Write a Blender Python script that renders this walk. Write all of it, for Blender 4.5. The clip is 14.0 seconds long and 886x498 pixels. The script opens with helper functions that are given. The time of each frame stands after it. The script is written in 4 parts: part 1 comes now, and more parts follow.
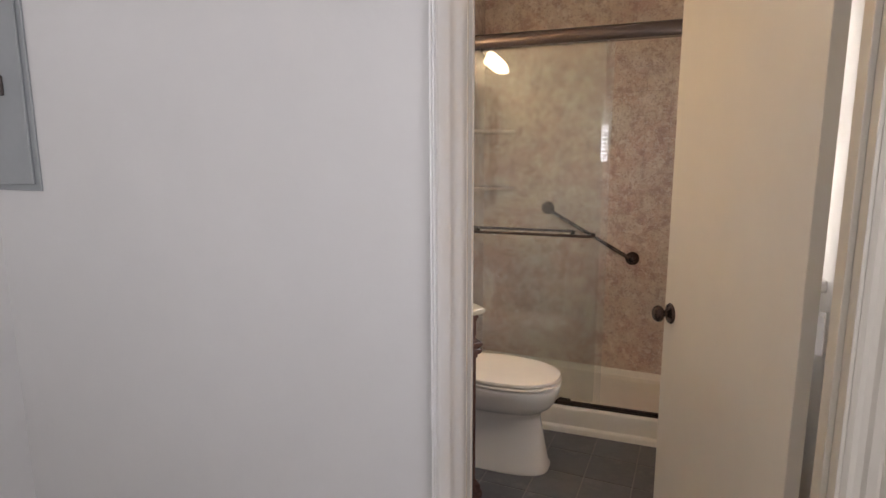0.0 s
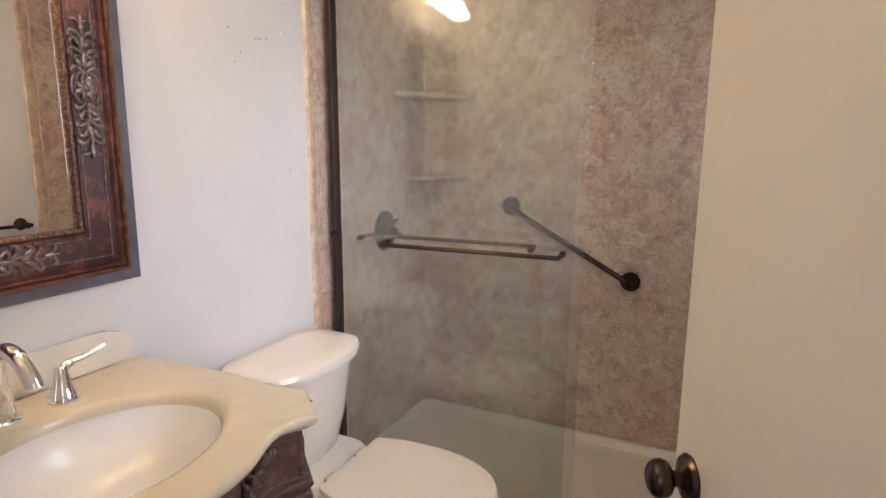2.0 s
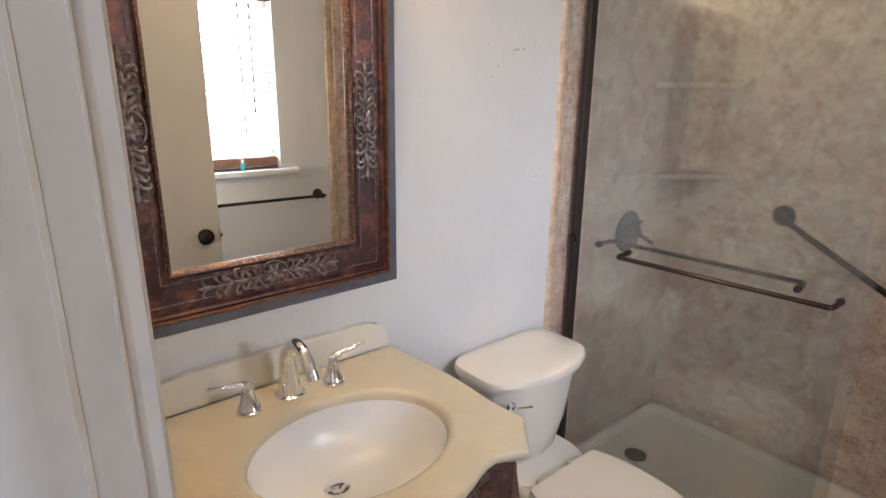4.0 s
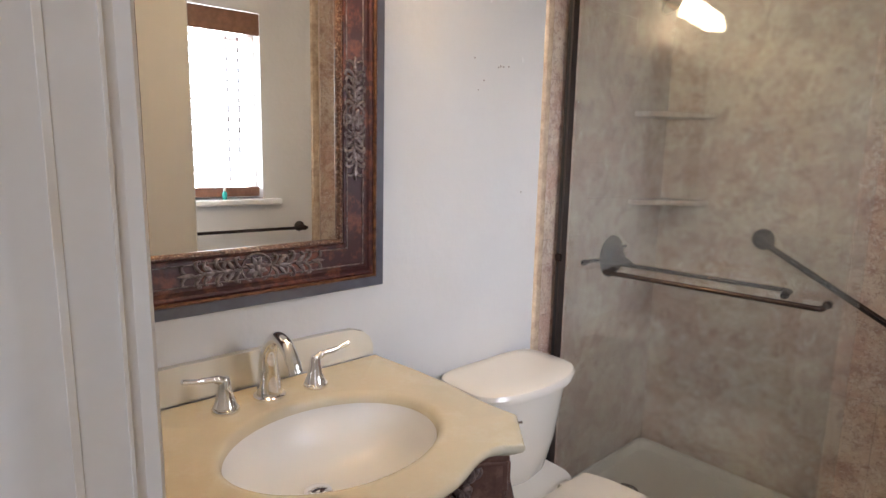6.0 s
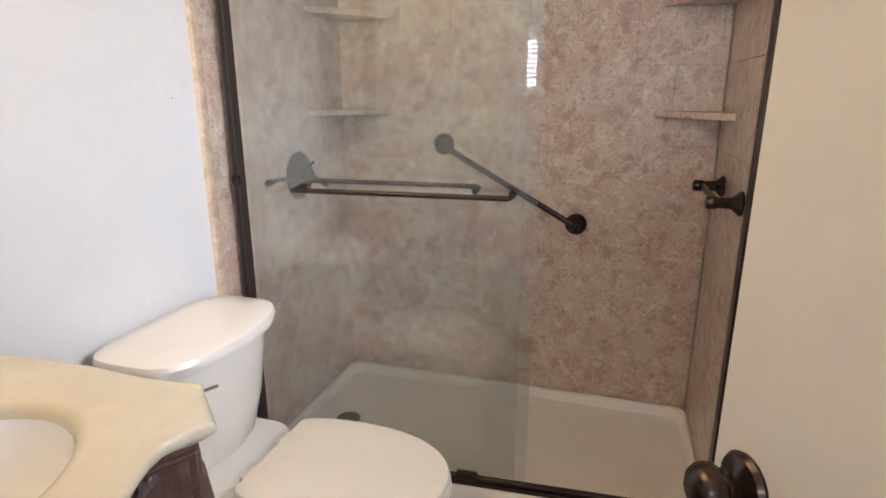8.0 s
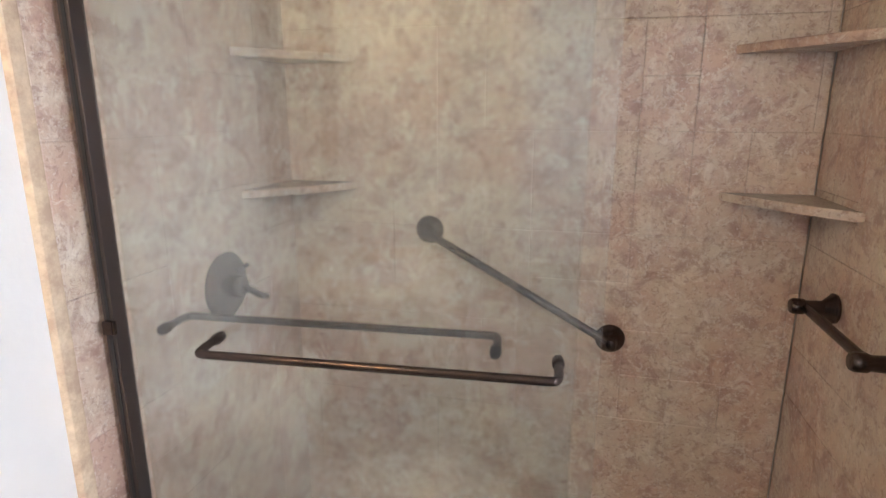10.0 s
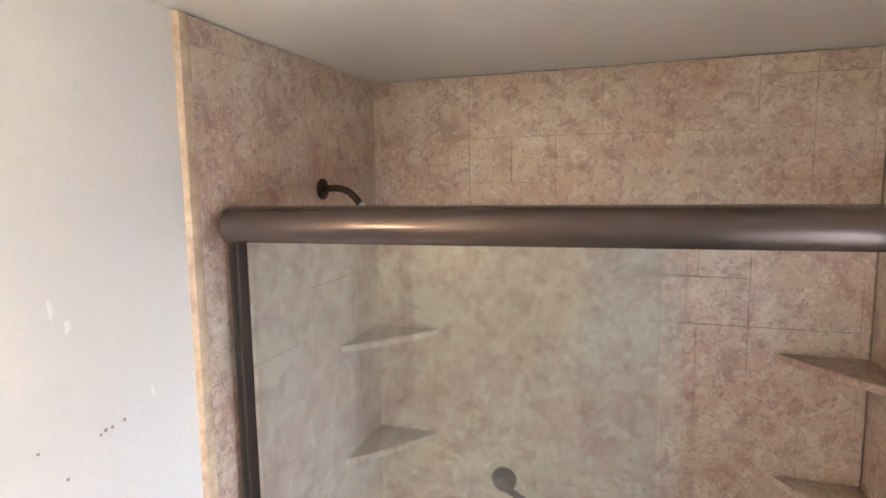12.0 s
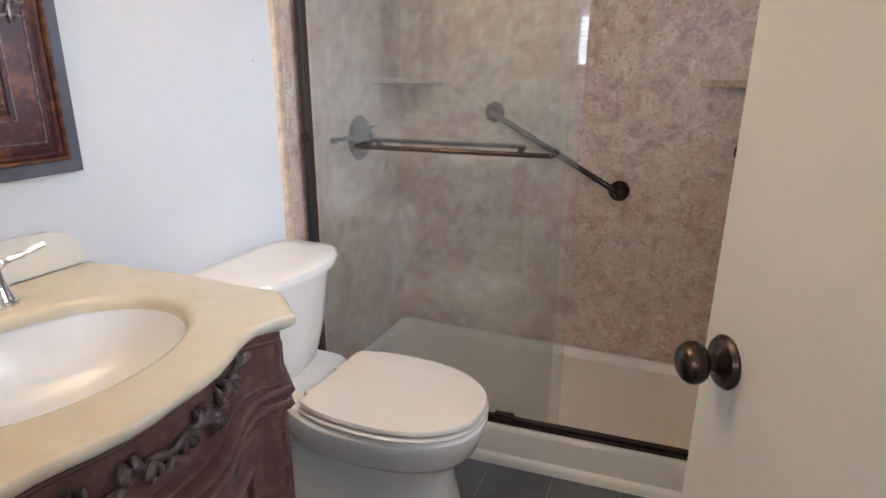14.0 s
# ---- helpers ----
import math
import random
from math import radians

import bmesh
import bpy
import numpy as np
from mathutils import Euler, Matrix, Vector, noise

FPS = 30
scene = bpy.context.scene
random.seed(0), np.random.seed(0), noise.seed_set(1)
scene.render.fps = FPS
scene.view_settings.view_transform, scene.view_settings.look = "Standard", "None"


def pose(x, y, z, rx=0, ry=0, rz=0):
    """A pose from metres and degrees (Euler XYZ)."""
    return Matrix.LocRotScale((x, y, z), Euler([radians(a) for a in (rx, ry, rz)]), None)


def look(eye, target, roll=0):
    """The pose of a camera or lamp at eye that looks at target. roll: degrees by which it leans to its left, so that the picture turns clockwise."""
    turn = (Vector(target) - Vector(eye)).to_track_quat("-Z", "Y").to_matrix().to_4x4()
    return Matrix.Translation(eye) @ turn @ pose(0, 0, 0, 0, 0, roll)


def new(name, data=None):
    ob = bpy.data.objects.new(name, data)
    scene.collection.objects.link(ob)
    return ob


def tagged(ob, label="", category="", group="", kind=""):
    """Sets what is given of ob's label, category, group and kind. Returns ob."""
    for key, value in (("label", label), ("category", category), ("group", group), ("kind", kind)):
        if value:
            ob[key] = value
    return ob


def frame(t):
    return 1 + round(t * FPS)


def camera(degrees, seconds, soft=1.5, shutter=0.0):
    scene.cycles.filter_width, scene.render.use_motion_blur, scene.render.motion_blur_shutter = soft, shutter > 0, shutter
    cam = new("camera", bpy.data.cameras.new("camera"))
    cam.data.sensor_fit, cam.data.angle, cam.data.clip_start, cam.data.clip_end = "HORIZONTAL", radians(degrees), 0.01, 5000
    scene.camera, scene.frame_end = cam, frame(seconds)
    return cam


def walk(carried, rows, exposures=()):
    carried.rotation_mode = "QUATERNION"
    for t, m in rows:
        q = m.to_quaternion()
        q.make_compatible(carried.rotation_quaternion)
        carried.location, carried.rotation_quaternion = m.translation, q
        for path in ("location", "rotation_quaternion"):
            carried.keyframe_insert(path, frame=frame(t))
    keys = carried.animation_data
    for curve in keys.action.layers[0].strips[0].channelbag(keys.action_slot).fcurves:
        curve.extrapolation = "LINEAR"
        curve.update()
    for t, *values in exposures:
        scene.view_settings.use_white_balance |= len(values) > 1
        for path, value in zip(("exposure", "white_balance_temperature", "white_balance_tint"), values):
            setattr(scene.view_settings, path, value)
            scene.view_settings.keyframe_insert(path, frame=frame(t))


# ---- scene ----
cam = camera(76.2, 14.0)
PATH = [
    (0, (1.331, 0.364, 1.427), (0.524, 2.165, 1.103), -0.2),
    (0.5, (1.298, 0.823, 1.425), (0.565, 2.653, 1.085), -0.3),
    (1, (1.28, 1.199, 1.412), (0.548, 3.028, 1.07), -0.3),
    (1.5, (1.283, 1.429, 1.407), (0.545, 3.256, 1.062), 0.2),
    (2, (1.272, 1.541, 1.367), (0.43, 3.319, 1.003), 0.3),
    (2.5, (1.269, 1.566, 1.326), (0.187, 3.182, 0.86), 0.5),
    (3, (1.272, 1.571, 1.319), (-0.034, 2.985, 0.777), 0.8),
    (3.5, (1.271, 1.579, 1.395), (-0.146, 2.869, 0.824), 0.6),
    (4, (1.269, 1.579, 1.563), (-0.211, 2.809, 1.015), 0.5),
    (4.2, (1.264, 1.576, 1.61), (-0.239, 2.801, 1.119), 0.5),
    (6.3, (1.264, 1.544, 1.358), (-0.182, 2.889, 1.043), 0.4),
    (6.5, (1.24, 1.537, 1.335), (-0.099, 2.973, 0.957), 0.9),
    (7, (1.216, 1.524, 1.277), (0.192, 3.179, 0.813), 0.6),
    (7.5, (1.167, 1.596, 1.261), (0.435, 3.383, 0.741), 0.4),
    (7.7, (1.149, 1.667, 1.274), (0.501, 3.481, 0.737), 0.1),
    (9.8, (0.917, 2.369, 1.382), (0.501, 4.264, 0.9), -0.2),
    (10, (0.882, 2.393, 1.433), (0.425, 4.282, 0.963), -0.0),
    (10.5, (0.868, 2.393, 1.635), (0.313, 4.268, 1.209), -0.6),
    (11, (0.812, 2.306, 1.858), (0.26, 4.203, 1.544), -0.5),
    (11.5, (0.831, 2.245, 2.01), (0.23, 4.136, 1.76), -0.7),
    (12, (0.833, 2.227, 2.087), (0.21, 4.113, 1.852), -0.8),
    (12.5, (0.844, 2.197, 2.012), (0.197, 4.077, 1.795), -0.7),
    (13, (0.971, 2.075, 1.624), (0.232, 3.927, 1.467), -0.7),
    (13.5, (1.075, 1.901, 1.35), (0.314, 3.724, 1.038), 0.0),
    (13.7, (1.121, 1.794, 1.293), (0.375, 3.597, 0.852), 0.1),
    (14, (1.19, 1.625, 1.247), (0.466, 3.392, 0.655), 0.4),
]
EXPOSURE = [(0.0, -0.27, 6490, 18), (0.6, -0.22, 6360, 21), (1.1, -0.15, 6310, 23), (1.5, -0.12, 6360, 23), (2.2, -0.1, 6060, 16), (3.2, -0.2, 5860, 15), (4.2, -0.3, 5810, 14), (6.4, -0.3, 5910, 15), (7.6, 0.05, 5810, 14),
            (9.9, 0.35, 5810, 13), (10.6, 0.25, 5660, 11), (11.3, 0.3, 5810, 13), (12.0, 0.37, 5710, 12), (12.6, 0.27, 5710, 11), (13.1, 0.05, 5220, 8), (13.5, 0.0, 5170, 8), (14.0, 0.05, 5520, 13)]
walk(cam, [(t, look(eye, target, roll)) for t, eye, target, roll in PATH], EXPOSURE)

# ---- world, light, exposure ----
world = bpy.data.worlds.new("sky")
scene.world = world
world.use_nodes = True
wn = world.node_tree
sky = wn.nodes.new("ShaderNodeTexSky")
sky.sky_type, sky.sun_disc = "NISHITA", False
sky.sun_elevation, sky.sun_rotation = radians(48), radians(200)
wn.links.new(sky.outputs["Color"], wn.nodes["Background"].inputs["Color"])
wn.nodes["Background"].inputs["Strength"].default_value = 0.12
sun = new("sun", bpy.data.lights.new("sun", "SUN"))
sun.data.energy, sun.data.angle, sun.data.color = 2.5, radians(0.5), (1.0, 0.95, 0.88)
sun.matrix_world = pose(0, 0, 6, 42, 0, -20)


def area(name, m, w, h, watts, colour):
    lamp = bpy.data.lights.new(name, "AREA")
    lamp.shape, lamp.size, lamp.size_y, lamp.energy, lamp.color = "RECTANGLE", w, h, watts, colour
    ob = new(name, lamp)
    ob.matrix_world = m
    return ob


EAST = pose(1.645, 1.62, 0, 0, 0, 6.05)        # frame of the window wall: local y runs along it
area("window_daylight", EAST @ pose(0.20, 0.775, 1.59, 0, 90, 0), 0.86, 0.86, 54, (0.94, 0.965, 1.0))
area("hall_daylight", pose(0.225, -1.47, 1.585, 90, 0, 0), 1.27, 0.50, 31, (0.95, 0.97, 1.0))
# Fill light added from the hall's east side; no source is known there.
area("hall_side_fill", pose(2.40, 0.10, 1.48, 0, 90, 0), 1.14, 1.28, 24, (0.97, 0.98, 1.0))

# ---- materials ----


def mat(name, colour, rough=0.5, metal=0.0, second=None, scale=8.0, mix=0.5, bump=0.0, bump_scale=60.0, third=None, scale3=30.0,
        coat=0.0, spec=0.5, random_tint=0.0, detail=6.0):
    m = bpy.data.materials.new(name)
    m.use_nodes = True
    nt = m.node_tree
    p = nt.nodes["Principled BSDF"]
    p.inputs["Roughness"].default_value, p.inputs["Metallic"].default_value = rough, metal
    p.inputs["Coat Weight"].default_value, p.inputs["Specular IOR Level"].default_value = coat, spec
    tc = nt.nodes.new("ShaderNodeTexCoord")
    out = None
    rgb = nt.nodes.new("ShaderNodeRGB")
    rgb.outputs[0].default_value = (*colour, 1)
    out = rgb.outputs[0]
    for col, sc, lo, hi in ((second, scale, 0.5 - 0.28 * (1 - mix), 0.62), (third, scale3, 0.5, 0.72)):
        if col is None:
            continue
        n = nt.nodes.new("ShaderNodeTexNoise")
        n.inputs["Scale"].default_value, n.inputs["Detail"].default_value, n.inputs["Roughness"].default_value = sc, detail, 0.68
        nt.links.new(tc.outputs["Object"], n.inputs["Vector"])
        r = nt.nodes.new("ShaderNodeMapRange")
        r.inputs["From Min"].default_value, r.inputs["From Max"].default_value = lo, hi
        nt.links.new(n.outputs["Fac"], r.inputs["Value"])
        mx = nt.nodes.new("ShaderNodeMix")
        mx.data_type = "RGBA"
        nt.links.new(r.outputs["Result"], mx.inputs["Factor"])
        nt.links.new(out, mx.inputs["A"])
        mx.inputs["B"].default_value = (*col, 1)
        out = mx.outputs["Result"]
    if random_tint:
        oi = nt.nodes.new("ShaderNodeObjectInfo")
        mr = nt.nodes.new("ShaderNodeMapRange")
        mr.inputs["To Min"].default_value, mr.inputs["To Max"].default_value = 1 - random_tint, 1 + random_tint
        nt.links.new(oi.outputs["Random"], mr.inputs["Value"])
        hs = nt.nodes.new("ShaderNodeHueSaturation")
        nt.links.new(out, hs.inputs["Color"])
        nt.links.new(mr.outputs["Result"], hs.inputs["Value"])
        out = hs.outputs["Color"]
    nt.links.new(out, p.inputs["Base Color"])
    if bump:
        n = nt.nodes.new("ShaderNodeTexNoise")
        n.inputs["Scale"].default_value, n.inputs["Detail"].default_value = bump_scale, 5
        nt.links.new(tc.outputs["Object"], n.inputs["Vector"])
        b = nt.nodes.new("ShaderNodeBump")
        b.inputs["Strength"].default_value, b.inputs["Distance"].default_value = bump, 0.004
        nt.links.new(n.outputs["Fac"], b.inputs["Height"])
        nt.links.new(b.outputs["Normal"], p.inputs["Normal"])
    return m


M_WALL = mat("white_wall_paint", (0.765, 0.755, 0.745), 0.42, second=(0.735, 0.72, 0.705), scale=1.6, bump=0.25, bump_scale=45)
M_HALL = mat("off_white_hall_paint", (0.74, 0.73, 0.71), 0.5, second=(0.71, 0.70, 0.68), scale=1.2, bump=0.12, bump_scale=70)
M_CEIL = mat("ceiling_paint", (0.78, 0.765, 0.74), 0.6, bump=0.15, bump_scale=80)
M_TRIM = mat("gloss_white_trim_paint", (0.86, 0.85, 0.84), 0.3, second=(0.82, 0.79, 0.755), scale=4, bump=0.06, bump_scale=20)
# Also on casing 2 and its jamb, where it stands in for shade.
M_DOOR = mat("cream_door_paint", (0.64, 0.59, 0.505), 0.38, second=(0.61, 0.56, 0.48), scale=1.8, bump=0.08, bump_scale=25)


def stone(name, base, rose, blotch, fleck):
    """Mottled stone-look acrylic: wide tonal drifts, centimetre blotches, fine pale flecks and a rippled gloss."""
    m = bpy.data.materials.new(name)
    m.use_nodes = True
    nt = m.node_tree
    p = nt.nodes["Principled BSDF"]
    p.inputs["Roughness"].default_value = 0.32
    p.inputs["Coat Weight"].default_value, p.inputs["Coat Roughness"].default_value = 0.85, 0.12
    tc = nt.nodes.new("ShaderNodeTexCoord")

    def field(scale, detail, rough, lo, hi, distort=0.0, w=0.0):
        n = nt.nodes.new("ShaderNodeTexNoise")
        n.noise_dimensions = "4D"
        n.inputs["W"].default_value = w
        for key, value in (("Scale", scale), ("Detail", detail), ("Roughness", rough), ("Distortion", distort)):
            n.inputs[key].default_value = value
        nt.links.new(tc.outputs["Object"], n.inputs["Vector"])
        r = nt.nodes.new("ShaderNodeMapRange")
        r.interpolation_type = "SMOOTHSTEP"
        r.inputs["From Min"].default_value, r.inputs["From Max"].default_value = lo, hi
        nt.links.new(n.outputs["Fac"], r.inputs["Value"])
        return n.outputs["Fac"], r.outputs["Result"]

    def over(a, fac, colour, amount):
        k = nt.nodes.new("ShaderNodeMath")
        k.operation = "MULTIPLY"
        nt.links.new(fac, k.inputs[0])
        k.inputs[1].default_value = amount
        mx = nt.nodes.new("ShaderNodeMix")
        mx.data_type = "RGBA"
        nt.links.new(k.outputs[0], mx.inputs["Factor"])
        if isinstance(a, tuple):
            mx.inputs["A"].default_value = (*a, 1)
        else:
            nt.links.new(a, mx.inputs["A"])
        mx.inputs["B"].default_value = (*colour, 1)
        return mx.outputs["Result"]
    c = over(base, field(3.2, 5, 0.65, 0.38, 0.62)[1], rose, 0.90)
    c = over(c, field(13.0, 9, 0.72, 0.46, 0.62, 0.7, 2.0)[1], blotch, 0.58)
    c = over(c, field(17.0, 9, 0.74, 0.50, 0.62, 0.9, 5.0)[1], fleck, 0.62)
    c = over(c, field(48.0, 6, 0.70, 0.52, 0.62, 1.3, 7.0)[1], blotch, 0.55)
    c = over(c, field(64.0, 5, 0.70, 0.55, 0.63, 1.0, 9.0)[1], fleck, 0.55)
    nt.links.new(c, p.inputs["Base Color"])
    b = nt.nodes.new("ShaderNodeBump")
    b.inputs["Strength"].default_value, b.inputs["Distance"].default_value = 0.62, 0.008
    nt.links.new(field(20.0, 7, 0.62, 0, 1, 0.5)[0], b.inputs["Height"])
    nt.links.new(b.outputs["Normal"], p.inputs["Normal"])
    nt.links.new(b.outputs["Normal"], p.inputs["Coat Normal"])
    return m


M_STONE = stone("mottled_rose_stone_panel", (0.62, 0.52, 0.41), (0.55, 0.365, 0.285), (0.30, 0.175, 0.140), (0.74, 0.66, 0.57))
M_JOINT = mat("stone_joint", (0.45, 0.34, 0.275), 0.5, second=(0.56, 0.45, 0.37), scale=7)
M_STONETRIM = mat("pale_stone_trim", (0.74, 0.60, 0.43), 0.25, second=(0.50, 0.37, 0.27), scale=22, bump=0.25, bump_scale=30)
M_PAN = mat("ivory_acrylic", (0.80, 0.75, 0.66), 0.28, second=(0.77, 0.71, 0.62), scale=3)
M_PORC = mat("white_porcelain", (0.80, 0.75, 0.675), 0.12, coat=0.2)
M_SEAT = mat("white_seat_plastic", (0.71, 0.645, 0.55), 0.25, second=(0.69, 0.625, 0.53), scale=5)
M_BRONZE = mat("oil_rubbed_bronze", (0.058, 0.043, 0.038), 0.26, 0.85, second=(0.085, 0.058, 0.048), scale=25)
M_RAIL = mat("brown_bronze_anodised", (0.140, 0.108, 0.100), 0.24, 0.65, second=(0.125, 0.095, 0.088), scale=9)
M_JAMB = mat("dark_bronze_channel", (0.075, 0.06, 0.055), 0.4, 0.7)
M_GASKET = mat("black_gasket", (0.015, 0.015, 0.016), 0.6)
M_CHROME = mat("chrome", (0.86, 0.86, 0.87), 0.06, 1.0)
M_COUNTER = mat("cream_cultured_marble", (0.575, 0.51, 0.375), 0.26, second=(0.545, 0.475, 0.345), scale=4, third=(0.60, 0.55, 0.43), scale3=11, coat=0.2)
M_SPLASH = mat("pale_cultured_marble", (0.80, 0.755, 0.66), 0.2, second=(0.77, 0.72, 0.61), scale=5, coat=0.2)
M_BASIN = mat("white_basin_glaze", (0.76, 0.75, 0.74), 0.20, spec=0.35)
M_WOOD = mat("dark_cherry_wood", (0.125, 0.066, 0.052), 0.27, second=(0.085, 0.043, 0.034), scale=9, third=(0.155, 0.085, 0.066), scale3=40, bump=0.05, bump_scale=60)
M_CARVE = mat("dark_carved_wood", (0.130, 0.080, 0.066), 0.36, second=(0.055, 0.034, 0.030), scale=60, bump=0.2)
M_SLATE = mat("slate_blue_frame_paint", (0.130, 0.136, 0.165), 0.32, second=(0.10, 0.10, 0.122), scale=14)
M_COPPER = mat("distressed_copper_paint", (0.050, 0.016, 0.016), 0.36, 0.15, second=(0.18, 0.062, 0.038), scale=19, mix=1.0, third=(0.035, 0.013, 0.012),
               scale3=60, bump=0.15, bump_scale=90)
M_GOLD = mat("copper_gilt_line", (0.26, 0.12, 0.055), 0.36, 0.5, second=(0.10, 0.048, 0.028), scale=60)
M_BEAD = mat("beaded_copper_edge", (0.17, 0.085, 0.055), 0.32, 0.5, second=(0.055, 0.026, 0.02), scale=110, third=(0.42, 0.32, 0.24), scale3=170)
M_SILVER = mat("antique_silver_ornament", (0.33, 0.285, 0.275), 0.30, 0.6, second=(0.10, 0.066, 0.062), scale=70)
M_TILE = mat("grey_slate_floor_tile", (0.122, 0.120, 0.128), 0.34, second=(0.080, 0.082, 0.094), scale=6, third=(0.20, 0.185, 0.175), scale3=6, bump=0.2,
             bump_scale=40, random_tint=0.12)
M_GROUT = mat("floor_grout", (0.27, 0.25, 0.23), 0.8, second=(0.20, 0.185, 0.17), scale=30)
M_HALLFLOOR = mat("hall_floor", (0.24, 0.20, 0.16), 0.6, second=(0.20, 0.165, 0.13), scale=12)
M_GREYMETAL = mat("grey_enamel", (0.36, 0.38, 0.385), 0.42, second=(0.33, 0.35, 0.355), scale=5)
M_BLIND = mat("white_blind_slat", (0.86, 0.85, 0.83), 0.45)
M_BLINDWOOD = mat("brown_wood_blind", (0.27, 0.135, 0.085), 0.42, second=(0.19, 0.09, 0.055), scale=30)
M_CORD = mat("cord", (0.10, 0.09, 0.085), 0.8)
M_HOLE = mat("wall_anchor", (0.40, 0.35, 0.31), 0.8)
M_SPACKLE = mat("plaster_patch", (0.84, 0.83, 0.82), 0.35, bump=0.4, bump_scale=80)
M_BRASS = mat("latch_metal", (0.22, 0.19, 0.16), 0.35, 1.0)
M_CAULK = mat("beige_caulk", (0.70, 0.62, 0.52), 0.6, second=(0.78, 0.74, 0.68), scale=9)
M_TEAL = mat("teal_bottle", (0.05, 0.45, 0.45), 0.3)

M_MIRROR = bpy.data.materials.new("mirror_silver")
M_MIRROR.use_nodes = True
pm = M_MIRROR.node_tree.nodes["Principled BSDF"]
pm.inputs["Base Color"].default_value, pm.inputs["Metallic"].default_value, pm.inputs["Roughness"].default_value = (0.88, 0.88, 0.86, 1), 1.0, 0.0


def glass(name, haze, film):
    """Clear sheet: straight-through view, a sharp reflection on each face and a soft one from the film on it."""
    m = bpy.data.materials.new(name)
    m.use_nodes = True
    nt = m.node_tree
    nt.nodes.remove(nt.nodes["Principled BSDF"])

    def mixed(a, b, fac):
        mx = nt.nodes.new("ShaderNodeMixShader")
        nt.links.new(a, mx.inputs[1])
        nt.links.new(b, mx.inputs[2])
        if isinstance(fac, float):
            mx.inputs["Fac"].default_value = fac
        else:
            nt.links.new(fac, mx.inputs["Fac"])
        return mx.outputs[0]

    def maths(op, a, b):
        k = nt.nodes.new("ShaderNodeMath")
        k.operation = op
        nt.links.new(a, k.inputs[0])
        k.inputs[1].default_value = b
        return k.outputs[0]
    clear = nt.nodes.new("ShaderNodeBsdfTransparent")
    clear.inputs["Color"].default_value = (0.972, 0.988, 0.980, 1)
    sharp, soft = nt.nodes.new("ShaderNodeBsdfGlossy"), nt.nodes.new("ShaderNodeBsdfGlossy")
    sharp.inputs["Roughness"].default_value, soft.inputs["Roughness"].default_value = 0.0, 0.33
    lw = nt.nodes.new("ShaderNodeLayerWeight")
    lw.inputs["Blend"].default_value = 0.5
    fac = maths("ADD", maths("MULTIPLY", maths("POWER", lw.outputs["Facing"], 5.0), 0.938), 0.062)
    out = mixed(clear.outputs[0], mixed(sharp.outputs[0], soft.outputs[0], film), fac)
    if haze:
        d, d2 = nt.nodes.new("ShaderNodeBsdfTranslucent"), nt.nodes.new("ShaderNodeBsdfDiffuse")
        for sh in (d, d2):
            sh.inputs["Color"].default_value = (0.80, 0.80, 0.78, 1)
        tc = nt.nodes.new("ShaderNodeTexCoord")
        mp = nt.nodes.new("ShaderNodeMapping")
        mp.inputs["Scale"].default_value = (1.0, 1.0, 0.30)
        n = nt.nodes.new("ShaderNodeTexNoise")
        n.inputs["Scale"].default_value, n.inputs["Detail"].default_value = 3.4, 6
        nt.links.new(tc.outputs["Object"], mp.inputs["Vector"])
        nt.links.new(mp.outputs["Vector"], n.inputs["Vector"])
        r = nt.nodes.new("ShaderNodeMapRange")
        r.inputs["From Min"].default_value, r.inputs["From Max"].default_value = 0.35, 0.7
        r.inputs["To Min"].default_value, r.inputs["To Max"].default_value = haze * 0.6, haze * 1.4
        nt.links.new(n.outputs["Fac"], r.inputs["Value"])
        out = mixed(out, mixed(d.outputs[0], d2.outputs[0], 0.5), r.outputs["Result"])
    nt.links.new(out, nt.nodes["Material Output"].inputs["Surface"])
    return m


M_GLASS = glass("soap_filmed_shower_glass", 0.034, 0.28)
M_PANE = glass("window_glass", 0.0, 0.0)


def glow(name, colour, strength):
    m = bpy.data.materials.new(name)
    m.use_nodes = True
    p = m.node_tree.nodes["Principled BSDF"]
    p.inputs["Base Color"].default_value = (*colour, 1)
    p.inputs["Emission Color"].default_value, p.inputs["Emission Strength"].default_value = (*colour, 1), strength
    return m


M_SHADE = glow("lit_frosted_glass_shade", (1.0, 0.75, 0.43), 50.0)

# ---- mesh tools ----


def part(name, bm, material, parent=None, label="", smooth=False, m=None):
    me = bpy.data.meshes.new(name)
    bmesh.ops.recalc_face_normals(bm, faces=bm.faces)
    bm.to_mesh(me)
    bm.free()
    if smooth:
        for f in me.polygons:
            f.use_smooth = True
        me.set_sharp_from_angle(angle=radians(38))
    me.materials.append(material)
    ob = new(name, me)
    if parent is not None:
        ob.parent = parent
    if m is not None:
        ob.matrix_basis = m
    if label:
        tagged(ob, label)
    return ob


def thing(name, label, category, m=None, group="", kind=""):
    ob = new(name)
    ob.empty_display_size = 0.05
    if m is not None:
        ob.matrix_basis = m
    return tagged(ob, label, category, group, kind)


